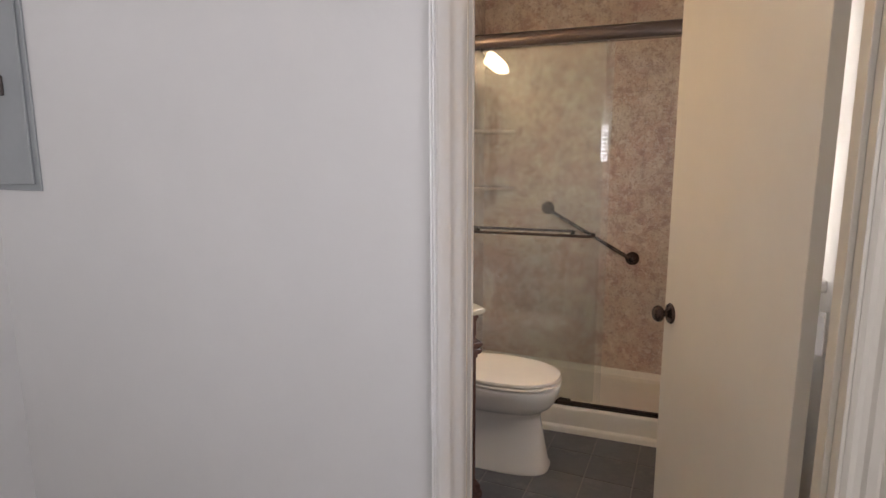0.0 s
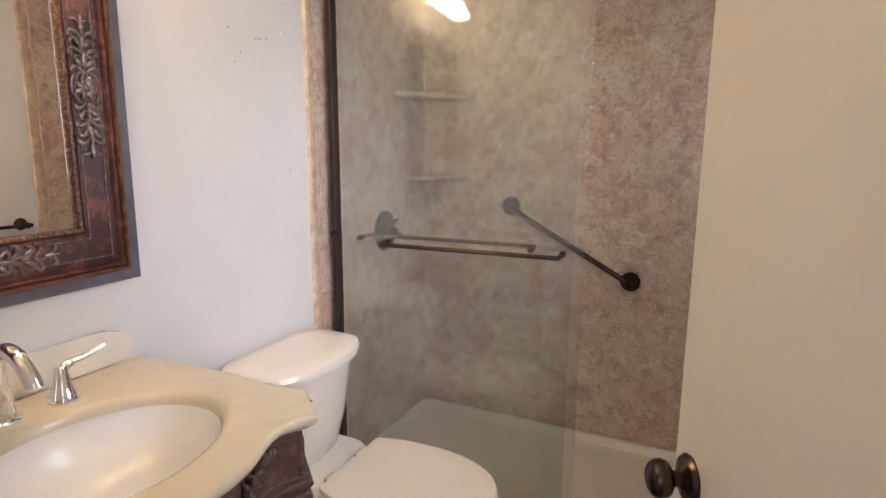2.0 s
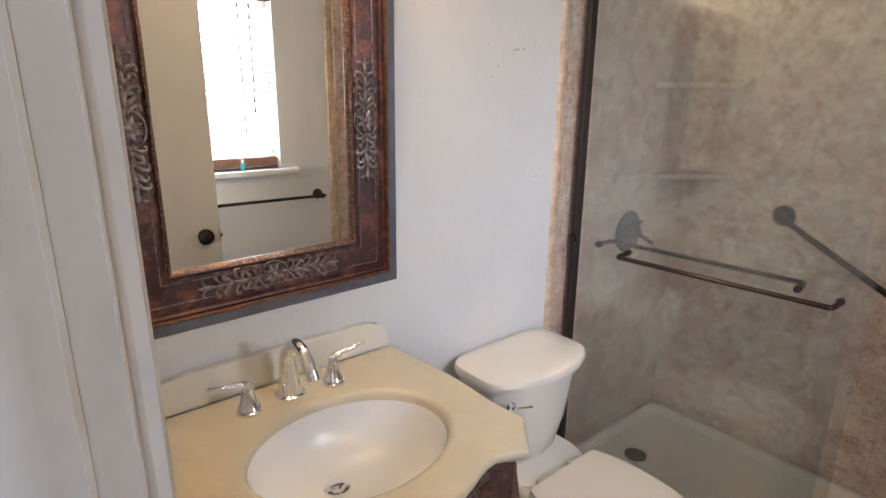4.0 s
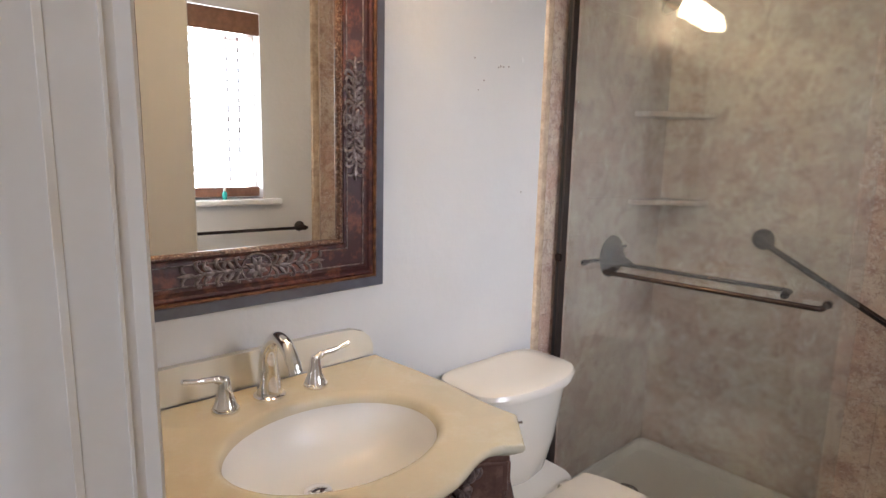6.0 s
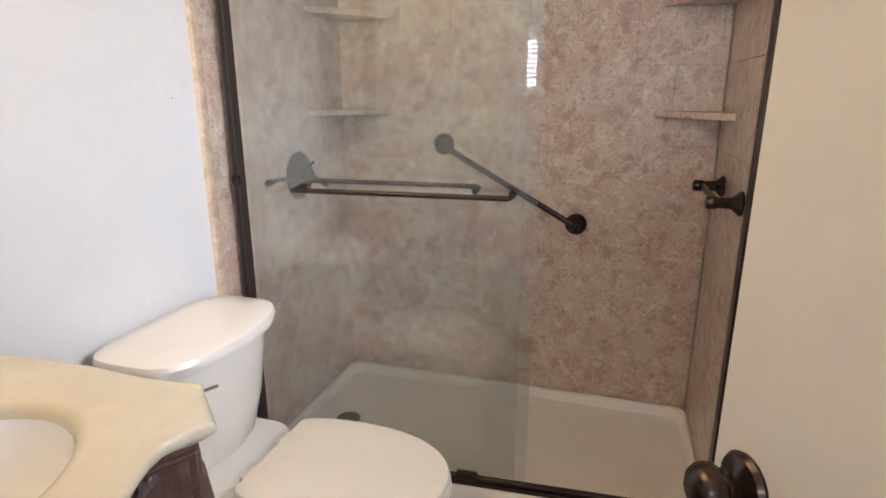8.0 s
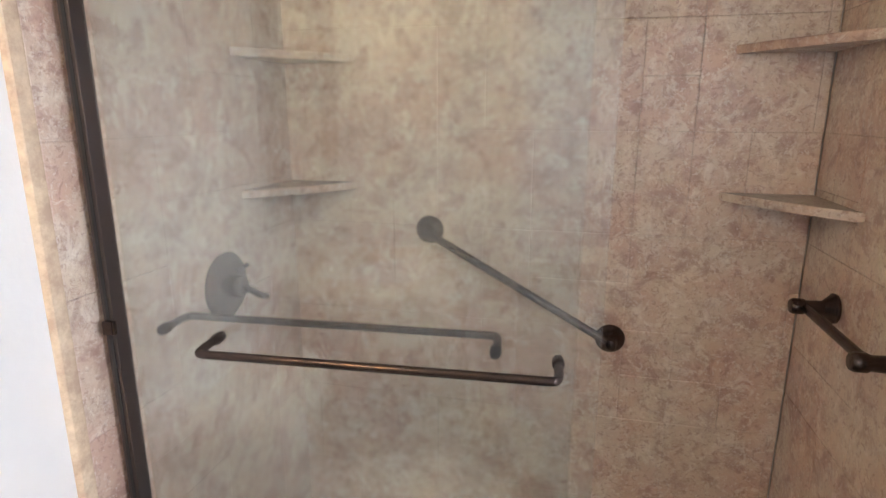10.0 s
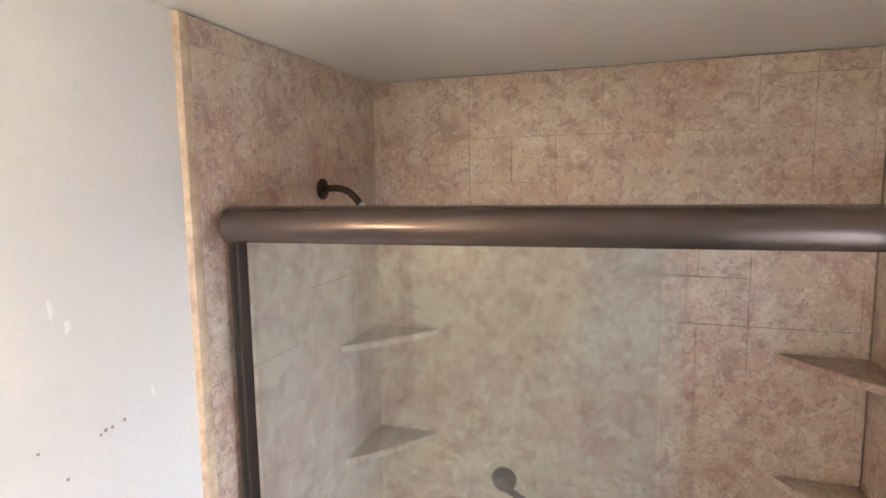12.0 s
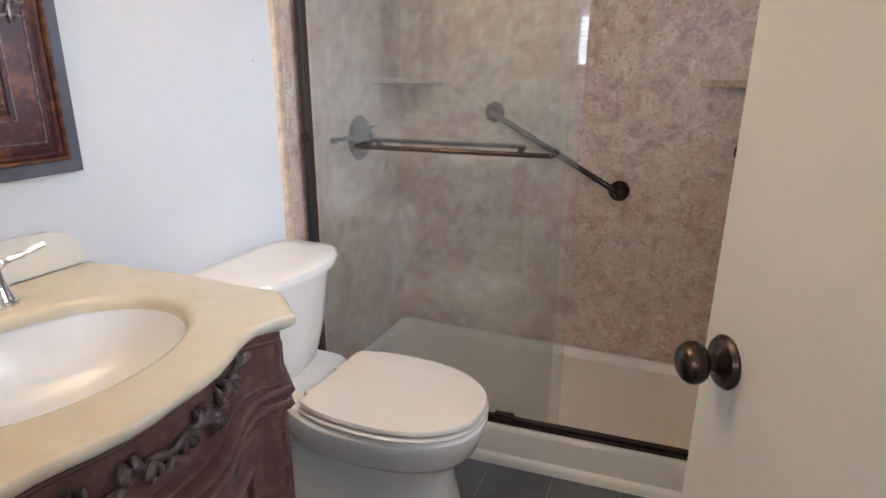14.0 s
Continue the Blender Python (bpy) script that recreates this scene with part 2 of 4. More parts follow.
def box(bm, x0, x1, y0, y1, z0, z1, bev=0.0, seg=2, m=None):
    r = bmesh.ops.create_cube(bm, size=1.0)
    vs = r["verts"]
    for v in vs:
        v.co = Vector(((x0 + x1) / 2 + v.co.x * (x1 - x0), (y0 + y1) / 2 + v.co.y * (y1 - y0), (z0 + z1) / 2 + v.co.z * (z1 - z0)))
    if bev:
        es = list({e for v in vs for e in v.link_edges})
        r = bmesh.ops.bevel(bm, geom=es, offset=bev, segments=seg, affect="EDGES", profile=0.5)
        vs = list({v for f in r["faces"] for v in f.verts} | {v for v in vs if v.is_valid})
    if m is not None:
        bmesh.ops.transform(bm, matrix=m, verts=[v for v in vs if v.is_valid])
    return bm


def boxes(*rows, bev=0.0):
    bm = bmesh.new()
    for r in rows:
        box(bm, *r, bev=bev)
    return bm


def loft(bm, rings, cap=(True, True), closed=True):
    rows = [[bm.verts.new(p) for p in ring] for ring in rings]
    n = len(rows[0])
    for a, b in zip(rows, rows[1:]):
        for i in range(n if closed else n - 1):
            bm.faces.new((a[i], a[(i + 1) % n], b[(i + 1) % n], b[i]))
    if cap[0]:
        bm.faces.new(rows[0][::-1])
    if cap[1]:
        bm.faces.new(rows[-1])
    return bm


def lathe(bm, profile, m=Matrix(), n=28):
    """profile: (radius, height) rows, turned round the local z axis."""
    rings = []
    for r, h in profile:
        r = max(r, 0.0004)
        rings.append([m @ Vector((r * math.cos(2 * math.pi * i / n), r * math.sin(2 * math.pi * i / n), h)) for i in range(n)])
    return loft(bm, rings)


def tube(bm, pts, radius, n=12):
    """A round bar along pts; radius a number or one for each point."""
    pts = [Vector(p) for p in pts]
    rings = []
    up = None
    for i, p in enumerate(pts):
        d = (pts[min(i + 1, len(pts) - 1)] - pts[max(i - 1, 0)]).normalized()
        if up is None:
            up = Vector((0, 0, 1)) if abs(d.z) < 0.9 else Vector((1, 0, 0))
        a = d.cross(up).normalized()
        up = a.cross(d).normalized()
        r = radius[i] if isinstance(radius, (list, tuple)) else radius
        rings.append([p + r * (math.cos(2 * math.pi * k / n) * a + math.sin(2 * math.pi * k / n) * up) for k in range(n)])
    return loft(bm, rings)


def smooth_path(pts, steps=6):
    pts = [Vector(p) for p in pts]
    out = []
    for i in range(len(pts) - 1):
        p0, p1, p2, p3 = pts[max(i - 1, 0)], pts[i], pts[i + 1], pts[min(i + 2, len(pts) - 1)]
        for s in range(steps):
            t = s / steps
            out.append(0.5 * ((2 * p1) + (p2 - p0) * t + (2 * p0 - 5 * p1 + 4 * p2 - p3) * t * t + (3 * p1 - p0 - 3 * p2 + p3) * t ** 3))
    out.append(pts[-1])
    return out


def oval(cx, cy, z, ax, ay, n=48, power=2.0):
    pts = []
    for i in range(n):
        a = 2 * math.pi * i / n
        c, s = math.cos(a), math.sin(a)
        pts.append(Vector((cx + ax * math.copysign(abs(c) ** (2 / power), c), cy + ay * math.copysign(abs(s) ** (2 / power), s), z)))
    return pts


def prism(bm, outline, z0, z1, bev=0.0):
    """Upright slab with a flat outline of (x, y)."""
    c = sum((Vector(p) for p in outline), Vector((0, 0))) / len(outline)

    def ring(z, inset):
        return [Vector((*(Vector(p) - (Vector(p) - c).normalized() * inset), z)) for p in outline]
    if bev:
        return loft(bm, [ring(z0, bev), ring(z0 + bev, 0), ring(z1 - bev, 0), ring(z1 - bev * 0.3, bev * 0.3), ring(z1, bev)])
    return loft(bm, [ring(z0, 0), ring(z1, 0)])


def structure(ob, label, category):
    return tagged(ob, label, category, kind="structure")


# ---- the large structure ----
CEIL, ZF = 2.42, -0.045
structure(part("wall_west", boxes((-0.12, 0.0, 1.62, 4.12, ZF, CEIL)), M_WALL), "white painted plaster wall behind vanity and toilet", "wall")
structure(part("wall_north", boxes((0.0, 1.60, 4.012, 4.12, ZF, CEIL)), M_WALL), "plain wall behind the shower surround", "wall")
structure(part("wall_south", boxes((-0.94, 0.820, 1.46, 1.636, ZF, CEIL), (1.597, 2.42, 1.46, 1.636, ZF, CEIL), (0.820, 1.597, 1.46, 1.636, 2.06, CEIL)), M_HALL),
          "off-white wall with the bathroom doorway", "wall")
structure(part("wall_east", boxes((0, 0.14, -0.004, 0.33, ZF, CEIL), (0, 0.14, 1.215, 1.55, ZF, CEIL), (0, 0.14, 0.33, 1.215, ZF, 1.14), (0, 0.14, 0.33, 1.215, 2.03, CEIL)),
               M_WALL, m=EAST), "white painted wall with the bathroom window", "wall")
structure(part("wall_shower_east", boxes((1.487, 1.62, 3.145, 4.012, ZF, CEIL)), M_WALL), "plain wall at the end of the shower", "wall")
structure(part("wall_hall_west", boxes((-0.94, -0.765, -1.40, 1.46, ZF, CEIL)), M_HALL), "off-white hall wall", "wall")
# Opening cut to let in the added side fill light.
structure(part("wall_hall_east", boxes((2.30, 2.42, -1.40, -0.55, ZF, CEIL), (2.30, 2.42, 0.75, 1.46, ZF, CEIL), (2.30, 2.42, -0.55, 0.75, ZF, 0.90), (2.30, 2.42, -0.55, 0.75, 2.06, CEIL)), M_HALL), "off-white hall wall", "wall")
structure(part("wall_hall_south", boxes((-0.94, -0.45, -1.52, -1.40, ZF, CEIL), (0.90, 2.42, -1.52, -1.40, ZF, CEIL), (-0.45, 0.90, -1.52, -1.40, ZF, 1.27),
                                        (-0.45, 0.90, -1.52, -1.40, 2.06, CEIL)), M_HALL), "off-white hall wall with a window", "wall")
structure(part("ceiling", boxes((-0.94, 2.42, -1.52, 4.12, CEIL, CEIL + 0.1)), M_CEIL), "plain white ceiling", "ceiling")
structure(part("hall_floor", boxes((-0.94, 2.42, -1.52, 1.54, -0.1, ZF)), M_HALLFLOOR), "brown hall floor", "floor")
bath_floor = structure(part("floor", boxes((-0.02, 1.80, 1.54, 4.12, -0.1, ZF - 0.0022)), M_GROUT), "grey slate tile floor of the bathroom", "floor")
structure(part("ground", boxes((-60, 60, -60, 60, -0.7, -0.6)), M_HALLFLOOR), "plain ground outside", "ground")


def casing(name, x0, x1, y, out, flip):
    """Moulded door casing against a wall face at y; out is the way it stands proud, flip puts the thick edge on the far side."""
    w = x1 - x0
    prof = [(0, 0), (0, 0.010), (0.10, 0.014), (0.22, 0.009), (0.34, 0.010), (0.42, 0.016), (0.58, 0.018), (0.66, 0.013), (0.74, 0.020), (0.92, 0.022), (1, 0.018), (1, 0)]
    pts = [((x1 - u * w) if flip else (x0 + u * w), y + out * d) for u, d in prof]
    bm = bmesh.new()
    loft(bm, [[Vector((*p, ZF)) for p in pts], [Vector((*p, 2.075)) for p in pts]])
    # Casing 2 takes the door's cream: the shade there is put into colour.
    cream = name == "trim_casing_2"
    return structure(part(name, bm, M_DOOR if cream else M_TRIM), "moulded door casing, cream in place of shade" if cream else "gloss white moulded door casing", "door casing")


casing("trim_casing_1", 0.819, 0.834, 1.46, -1, True)
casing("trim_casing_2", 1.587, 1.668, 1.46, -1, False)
casing("trim_casing_3", 0.768, 0.834, 1.648, 1, True)
structure(part("trim_head_1", boxes((0.806, 1.668, 1.44, 1.46, 2.06, 2.14), bev=0.004), M_TRIM), "gloss white casing over the doorway", "door casing")
structure(part("trim_head_2", boxes((0.768, 1.60, 1.636, 1.656, 2.06, 2.14), bev=0.004), M_TRIM), "gloss white casing over the doorway", "door casing")
bm = bmesh.new()
prof = [(0.820, 1.452), (0.833, 1.452), (0.836, 1.456), (0.837, 1.476), (0.841, 1.486), (0.842, 1.500), (0.838, 1.512), (0.838, 1.540), (0.843, 1.550), (0.8445, 1.566), (0.843, 1.584), (0.838, 1.594), (0.837, 1.640), (0.833, 1.649),
        (0.820, 1.649)]
loft(bm, [[Vector((x, y, z)) for x, y in prof] for z in (ZF, 2.06)])
jamb_1 = structure(part("trim_jamb_1", bm, M_TRIM, smooth=True), "gloss white door jamb with rounded stops", "door jamb")
for y, w in ((1.6035, 0.0055), (1.6380, 0.0030)):
    part("caulk_line", boxes((0.8345, 0.8386, y, y + w, ZF, 2.04), bev=0.0005), M_CAULK, jamb_1, "worn beige caulk line")
# Hinge-side jamb coloured darker than the white trim to carry its shade.
structure(part("trim_jamb_2", boxes((1.580, 1.597, 1.452, 1.628, ZF, 2.06), (1.569, 1.580, 1.50, 1.535, ZF, 2.048), bev=0.002), M_DOOR), "door jamb with stop, cream in place of shade", "door jamb")
structure(part("trim_jamb_3", boxes((0.836, 1.580, 1.452, 1.628, 2.042, 2.06)), M_TRIM), "gloss white door jamb head", "door jamb")

# door leaf, standing open into the bathroom
DOOR = pose(1.552, 1.738, 0, 0, 0, 114.2)     # local x runs from the hinge edge to the free edge
door = tagged(thing("door_1", "cream painted flush door standing open with bronze knobs", "door", DOOR), kind="structure")
L = 0.722
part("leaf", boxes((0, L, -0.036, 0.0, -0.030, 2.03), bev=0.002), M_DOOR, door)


def knob(side):
    bm = bmesh.new()
    prof = [(0.034, 0), (0.035, 0.004), (0.031, 0.009), (0.016, 0.012), (0.0115, 0.016), (0.0115, 0.025), (0.017, 0.028), (0.0235, 0.032), (0.0268, 0.038), (0.0275, 0.043), (0.0262, 0.049),
            (0.0225, 0.055), (0.016, 0.0595), (0.008, 0.062), (0.0, 0.0625)]
    lathe(bm, prof, pose(L - 0.055, 0.0 if side > 0 else -0.036, 0.905, -90 if side > 0 else 90, 0, 0))
    return part("door_knob", bm, M_BRONZE, door, "dark bronze round door knob on a rose", smooth=True)


knob(1)
knob(-1)
part("latch_plate", boxes((L, L + 0.0015, -0.029, -0.007, 0.875, 0.935)), M_BRASS, door, "dull metal latch plate")
part("latch_bolt", boxes((L, L + 0.011, -0.024, -0.012, 0.897, 0.913), bev=0.003), M_BRASS, door, "dull metal latch bolt")
for hz in (0.22, 1.05, 1.82):
    bm = boxes((-0.020, 0.0, -0.038, -0.035, hz - 0.040, hz + 0.040))
    lathe(bm, [(0.006, -0.047), (0.006, 0.047)], pose(-0.004, -0.042, hz), 10)
    part("hinge", bm, M_TRIM, door, "painted hinge")

# window in the slanted wall, with its blind
win = thing("window_1", "white framed window with a half-closed blind", "window", EAST, kind="structure")
part("window_frame", boxes((0.085, 0.125, 0.332, 0.365, 1.142, 2.028), (0.085, 0.125, 1.18, 1.213, 1.142, 2.028), (0.085, 0.125, 0.365, 1.18, 1.142, 1.175),
                           (0.085, 0.125, 0.365, 1.18, 1.995, 2.028), (0.09, 0.12, 0.365, 1.18, 1.57, 1.60), bev=0.003), M_TRIM, win, "white window frame")
for z0, z1 in ((1.175, 1.57), (1.60, 1.995)):
    pane = part("pane", boxes((0.102, 0.106, 0.365, 1.18, z0, z1)), M_PANE, win, "clear window pane")
    pane.visible_shadow = False
part("window_sill", boxes((-0.045, 0.085, 0.26, 1.30, 1.112, 1.14), bev=0.006), M_TRIM, win, "white painted window sill")
blind = thing("window_blind", "white slatted blind with brown wooden rails", "blind", EAST)
for i in range(15):
    part("slat", boxes((-0.024, 0.024, 0.345, 1.20, -0.0016, 0.0016)), M_BLIND, blind, m=pose(0.045, 0, 1.240 + i * 0.0475, 0, -34, 0))
part("bottom_rail", boxes((0.020, 0.062, 0.34, 1.205, 1.150, 1.196), bev=0.004), M_BLINDWOOD, blind, "brown wooden bottom rail")
part("valance", boxes((-0.012, 0.010, 0.334, 1.211, 1.925, 2.025), bev=0.005), M_BLINDWOOD, blind, "brown wooden valance")
for y in (0.50, 0.775, 1.06):
    part("ladder_cord", boxes((0.018, 0.020, y - 0.002, y + 0.002, 1.19, 1.93), (0.070, 0.072, y - 0.002, y + 0.002, 1.19, 1.93)), M_CORD, blind)
bm = bmesh.new()
tube(bm, [(0.006, 1.11, 1.93), (0.002, 1.108, 1.6), (0.004, 1.106, 1.36)], 0.003, 6)
part("wand", bm, M_CORD, blind, "dark tilt wand")

# hall window behind the start of the walk
hwin = thing("window_2", "wide hall window with white blind slats", "window", kind="structure")
part("window_frame", boxes((-0.45, -0.41, -1.50, -1.44, 1.27, 2.06), (0.86, 0.90, -1.50, -1.44, 1.27, 2.06), (-0.41, 0.86, -1.50, -1.44, 1.27, 1.335),
                           (-0.41, 0.86, -1.50, -1.44, 1.965, 2.06), (0.24, 0.28, -1.50, -1.44, 1.31, 2.02)), M_TRIM, hwin)
hblind = thing("window_blind", "white slatted blind in the hall window", "blind")
for i in range(14):
    part("slat", boxes((-0.41, 0.86, -0.026, 0.026, -0.0015, 0.0015)), M_BLIND, hblind, m=pose(0, -1.425, 1.345 + i * 0.0475, 18, 0, 0))

# Unseen frame, added round the opening of the side fill light.
fill_win = thing("fill_window", "unseen white frame added around the hall side fill light", "window", kind="structure")
part("window_frame", boxes((2.32, 2.36, -0.55, -0.51, 0.90, 2.06), (2.32, 2.36, 0.71, 0.75, 0.90, 2.06), (2.32, 2.36, -0.51, 0.71, 0.90, 0.94), (2.32, 2.36, -0.51, 0.71, 2.02, 2.06),
                           (2.32, 2.36, 0.08, 0.12, 0.94, 2.02)), M_TRIM, fill_win)

# ---- shower ----
SH = pose(0.0, 3.224, 0, 0, 0, 3.7)           # frame of the glass line: local x runs along the track
YB, XR = 4.0, 1.467
MOD = 0.137


def tiling(cols, rows, seed):
    """Random ashlar layout of stone pieces on a grid: (col, row, width, height)."""
    rnd = random.Random(seed)
    free = [[True] * rows for _ in range(cols)]
    out = []
    for c in range(cols):
        for r in range(rows):
            if not free[c][r]:
                continue
            for w, h in rnd.sample([(1, 1), (2, 2), (3, 2), (2, 1), (1, 2), (3, 2), (2, 2)], 7) + [(1, 1)]:
                if c + w <= cols and r + h <= rows and all(free[i][j] for i in range(c, c + w) for j in range(r, r + h)):
                    for i in range(c, c + w):
                        for j in range(r, r + h):
                            free[i][j] = False
                    out.append((c, r, w, h))
                    break
    return out


def piece(name, u0, u1, z0, z1, parent, m):
    """One embossed stone piece: a slab 4 mm proud with eased edges; u runs along the wall."""
    g, d, e = 0.0004, 0.0038, 0.0026
    bm = bmesh.new()
    loft(bm, [[(u0 + g, 0, z0 + g), (u1 - g, 0, z0 + g), (u1 - g, 0, z1 - g), (u0 + g, 0, z1 - g)],
              [(u0 + g, -d + 0.0009, z0 + g), (u1 - g, -d + 0.0009, z0 + g), (u1 - g, -d + 0.0009, z1 - g), (u0 + g, -d + 0.0009, z1 - g)],
              [(u0 + g + e, -d, z0 + g + e), (u1 - g - e, -d, z0 + g + e), (u1 - g - e, -d, z1 - g - e), (u0 + g + e, -d, z1 - g - e)]], cap=(False, True))
    return part(name, bm, M_STONE, parent, m=m)


def surround(name, label, length, m, seed, shift, z0=0.056):
    base = structure(part(name, boxes((0, length, 0, 0.012, z0, CEIL - 0.004)), M_JOINT, m=m), label, "wall panel")
    us = [0.0] + [shift + k * MOD for k in range(12) if 0.02 < shift + k * MOD < length - 0.02] + [length]
    zs = [z0] + [0.125 + k * 0.140 for k in range(17)] + [CEIL - 0.004]
    for c, r, a, b in tiling(len(us) - 1, len(zs) - 1, seed):
        piece("stone_tile", us[c], us[c + a], zs[r], zs[r + b], base, Matrix())
    return base


surround("shower_wall_back", "mottled rose stone-look shower wall with square joints", XR - 0.012, pose(0.006, YB, 0), 3, 0.062)
surround("shower_wall_left", "mottled rose stone-look shower wall", 4.0 - 3.160, pose(0.0052, 3.160, 0, 0, 0, 90), 5, 0.125)
surround("shower_wall_right", "mottled rose stone-look shower wall", 4.0 - 3.130, pose(XR, 4.0, 0, 0, 0, -90), 9, 0.10)


def quarter_trim(name, x, y0, y1, side):
    pts = [(x, y0), (x + side * 0.007, y0 + 0.002), (x + side * 0.011, y0 + 0.006), (x + side * 0.012, y1 - 0.004), (x + side * 0.010, y1), (x, y1)]
    bm = bmesh.new()
    loft(bm, [[Vector((*p, 0.05)) for p in pts], [Vector((*p, CEIL - 0.002)) for p in pts]])
    structure(part(name, bm, M_STONETRIM, smooth=True), "pale stone-look edge trim of the shower surround", "trim")


quarter_trim("trim_stone_1", 0.0, 3.127, 3.160, 1)
quarter_trim("trim_stone_2", XR + 0.020, 3.088, 3.130, -1)

# base pan
pan = thing("shower_pan", "ivory acrylic shower base with a raised front curb", "shower base")


def pan_ring(ins, z, front):
    x0, x1, y1 = 0.008 + ins, XR - 0.004 - ins, YB - 0.008 - ins
    ya, yb = 3.30 + front, 3.385 + front
    pts = []
    r = 0.05
    for cx, cy, a0 in ((x0 + r, ya + r, 180), (x1 - r, yb + r, 270), (x1 - r, y1 - r, 0), (x0 + r, y1 - r, 90)):
        for k in range(7):
            a = radians(a0 + k * 15)
            pts.append(Vector((cx + r * math.cos(a), cy + r * math.sin(a), z)))
    return pts


bm = bmesh.new()
loft(bm, [pan_ring(-0.006, 0.0, -0.02), pan_ring(-0.002, 0.070, -0.006), pan_ring(0.006, 0.073, 0.0), pan_ring(0.016, 0.068, 0.01), pan_ring(0.030, 0.036, 0.03),
          pan_ring(0.055, 0.026, 0.05)], cap=(True, True))
part("basin_floor", bm, M_PAN, pan, smooth=True)
bm = bmesh.new()
prof = [(-0.048, 0.0), (-0.048, -0.020), (-0.044, -0.012), (-0.034, -0.006), (-0.030, 0.080), (-0.028, 0.088), (-0.022, 0.095), (0.055, 0.095), (0.066, 0.086), (0.075, 0.03), (0.075, 0.0)]
loft(bm, [[SH @ Vector((x, y, z + (ZF if z == 0 else 0))) for y, z in prof] for x in (0.004, XR + 0.006)])
part("curb", bm, M_PAN, pan, "ivory acrylic curb with a stepped front", smooth=True)
bm = bmesh.new()
lathe(bm, [(0.047, 0), (0.047, 0.004), (0.040, 0.0055), (0.0, 0.0055)], pose(0.172, 3.595, 0.026))
drain = part("drain", bm, M_BRONZE, pan, "dark bronze round drain", smooth=True)
for k in range(8):
    part("drain_slot", boxes((-0.003, 0.003, 0.012, 0.034, 0, 0.0012)), M_GASKET, drain, m=pose(0.172, 3.595, 0.0316, 0, 0, k * 45))

# sliding glass doors: frame, two panels slid to one end
encl = thing("shower_enclosure", "bronze framed sliding glass shower doors pushed to one side", "shower door", SH)
XE = XR + 0.004
bm = bmesh.new()
hd = [(-0.045, 1.974), (-0.052, 1.988), (-0.054, 2.005), (-0.050, 2.022), (-0.038, 2.037), (-0.018, 2.042), (0.030, 2.042), (0.034, 2.036), (0.034, 1.976), (0.030, 1.972), (-0.040, 1.970)]
loft(bm, [[Vector((x, y, z)) for y, z in hd] for x in (0.040, XE)])
part("header_rail", bm, M_RAIL, encl, "brown bronze rounded header rail", smooth=True)
for x0, x1 in ((0.026, 0.048), (XE - 0.024, XE)):
    part("side_jamb", boxes((x0, x1, -0.010, 0.026, 0.095, 1.972), bev=0.002), M_JAMB, encl, "dark bronze wall channel")
    part("jamb_gasket", boxes((x0 + 0.008, x0 + 0.015, -0.0115, -0.0095, 0.10, 1.96)), M_GASKET, encl)
    part("bumper", boxes((x0 + 0.004, x1 + 0.006, -0.022, -0.010, 1.028, 1.055), bev=0.003), M_BRONZE, encl)
part("bottom_track", boxes((0.050, XE - 0.034, -0.014, 0.032, 0.0955, 0.108), (0.050, XE - 0.034, -0.003, 0.004, 0.108, 0.116), bev=0.002), M_BRONZE, encl, "dark bronze bottom track")
part("track_guide", boxes((0.712, 0.780, -0.020, 0.028, 0.104, 0.122), bev=0.003), M_BRONZE, encl, "dark bronze guide block on the track")
for name, x0, x1, y, lab in (("outer_panel", 0.066, 0.933, -0.002, "clear glass sliding panel with faint soap film"), ("inner_panel", 0.058, 0.895, 0.022, "clear glass sliding panel")):
    g = part(name, boxes((x0, x1, y, y + 0.006, 0.118, 1.978), bev=0.001), M_GLASS, encl, lab)
    g.visible_shadow = False


def towel_bar(x0, x1, yg, out, z):
    """Rod on posts bolted through the glass."""
    k = 0.018
    d = out * 0.064
    pts = smooth_path([(x0, yg, z), (x0, yg + d * 0.6, z), (x0 + 0.004, yg + d * 0.92, z), (x0 + k, yg + d, z), (x0 + 0.08, yg + d, z), (x1 - 0.08, yg + d, z), (x1 - k, yg + d, z),
                       (x1 - 0.004, yg + d * 0.92, z), (x1, yg + d * 0.6, z), (x1, yg, z)], 5)
    bm = bmesh.new()
    tube(bm, pts, 0.0075, 12)
    bar = part("towel_bar", bm, M_BRONZE, encl, "dark bronze towel bar", smooth=True)
    for x in (x0, x1):
        b2 = bmesh.new()
        lathe(b2, [(0.0, -0.0205 * out), (0.009, -0.020 * out), (0.0105, -0.012 * out), (0.0105, 0.002 * out)], pose(x, yg, z, -90, 0, 0), 16)
        part("bolt_cap", b2, M_BRONZE, bar, smooth=True)


towel_bar(0.250, 0.866, -0.004, -1, 1.028)
towel_bar(0.128, 0.760, 0.030, 1, 1.031)


def flange(bm, m, r=0.040):
    lathe(bm, [(r, 0), (r, 0.004), (r * 0.93, 0.010), (r * 0.62, 0.018), (r * 0.42, 0.028), (r * 0.36, 0.042)], m, 26)


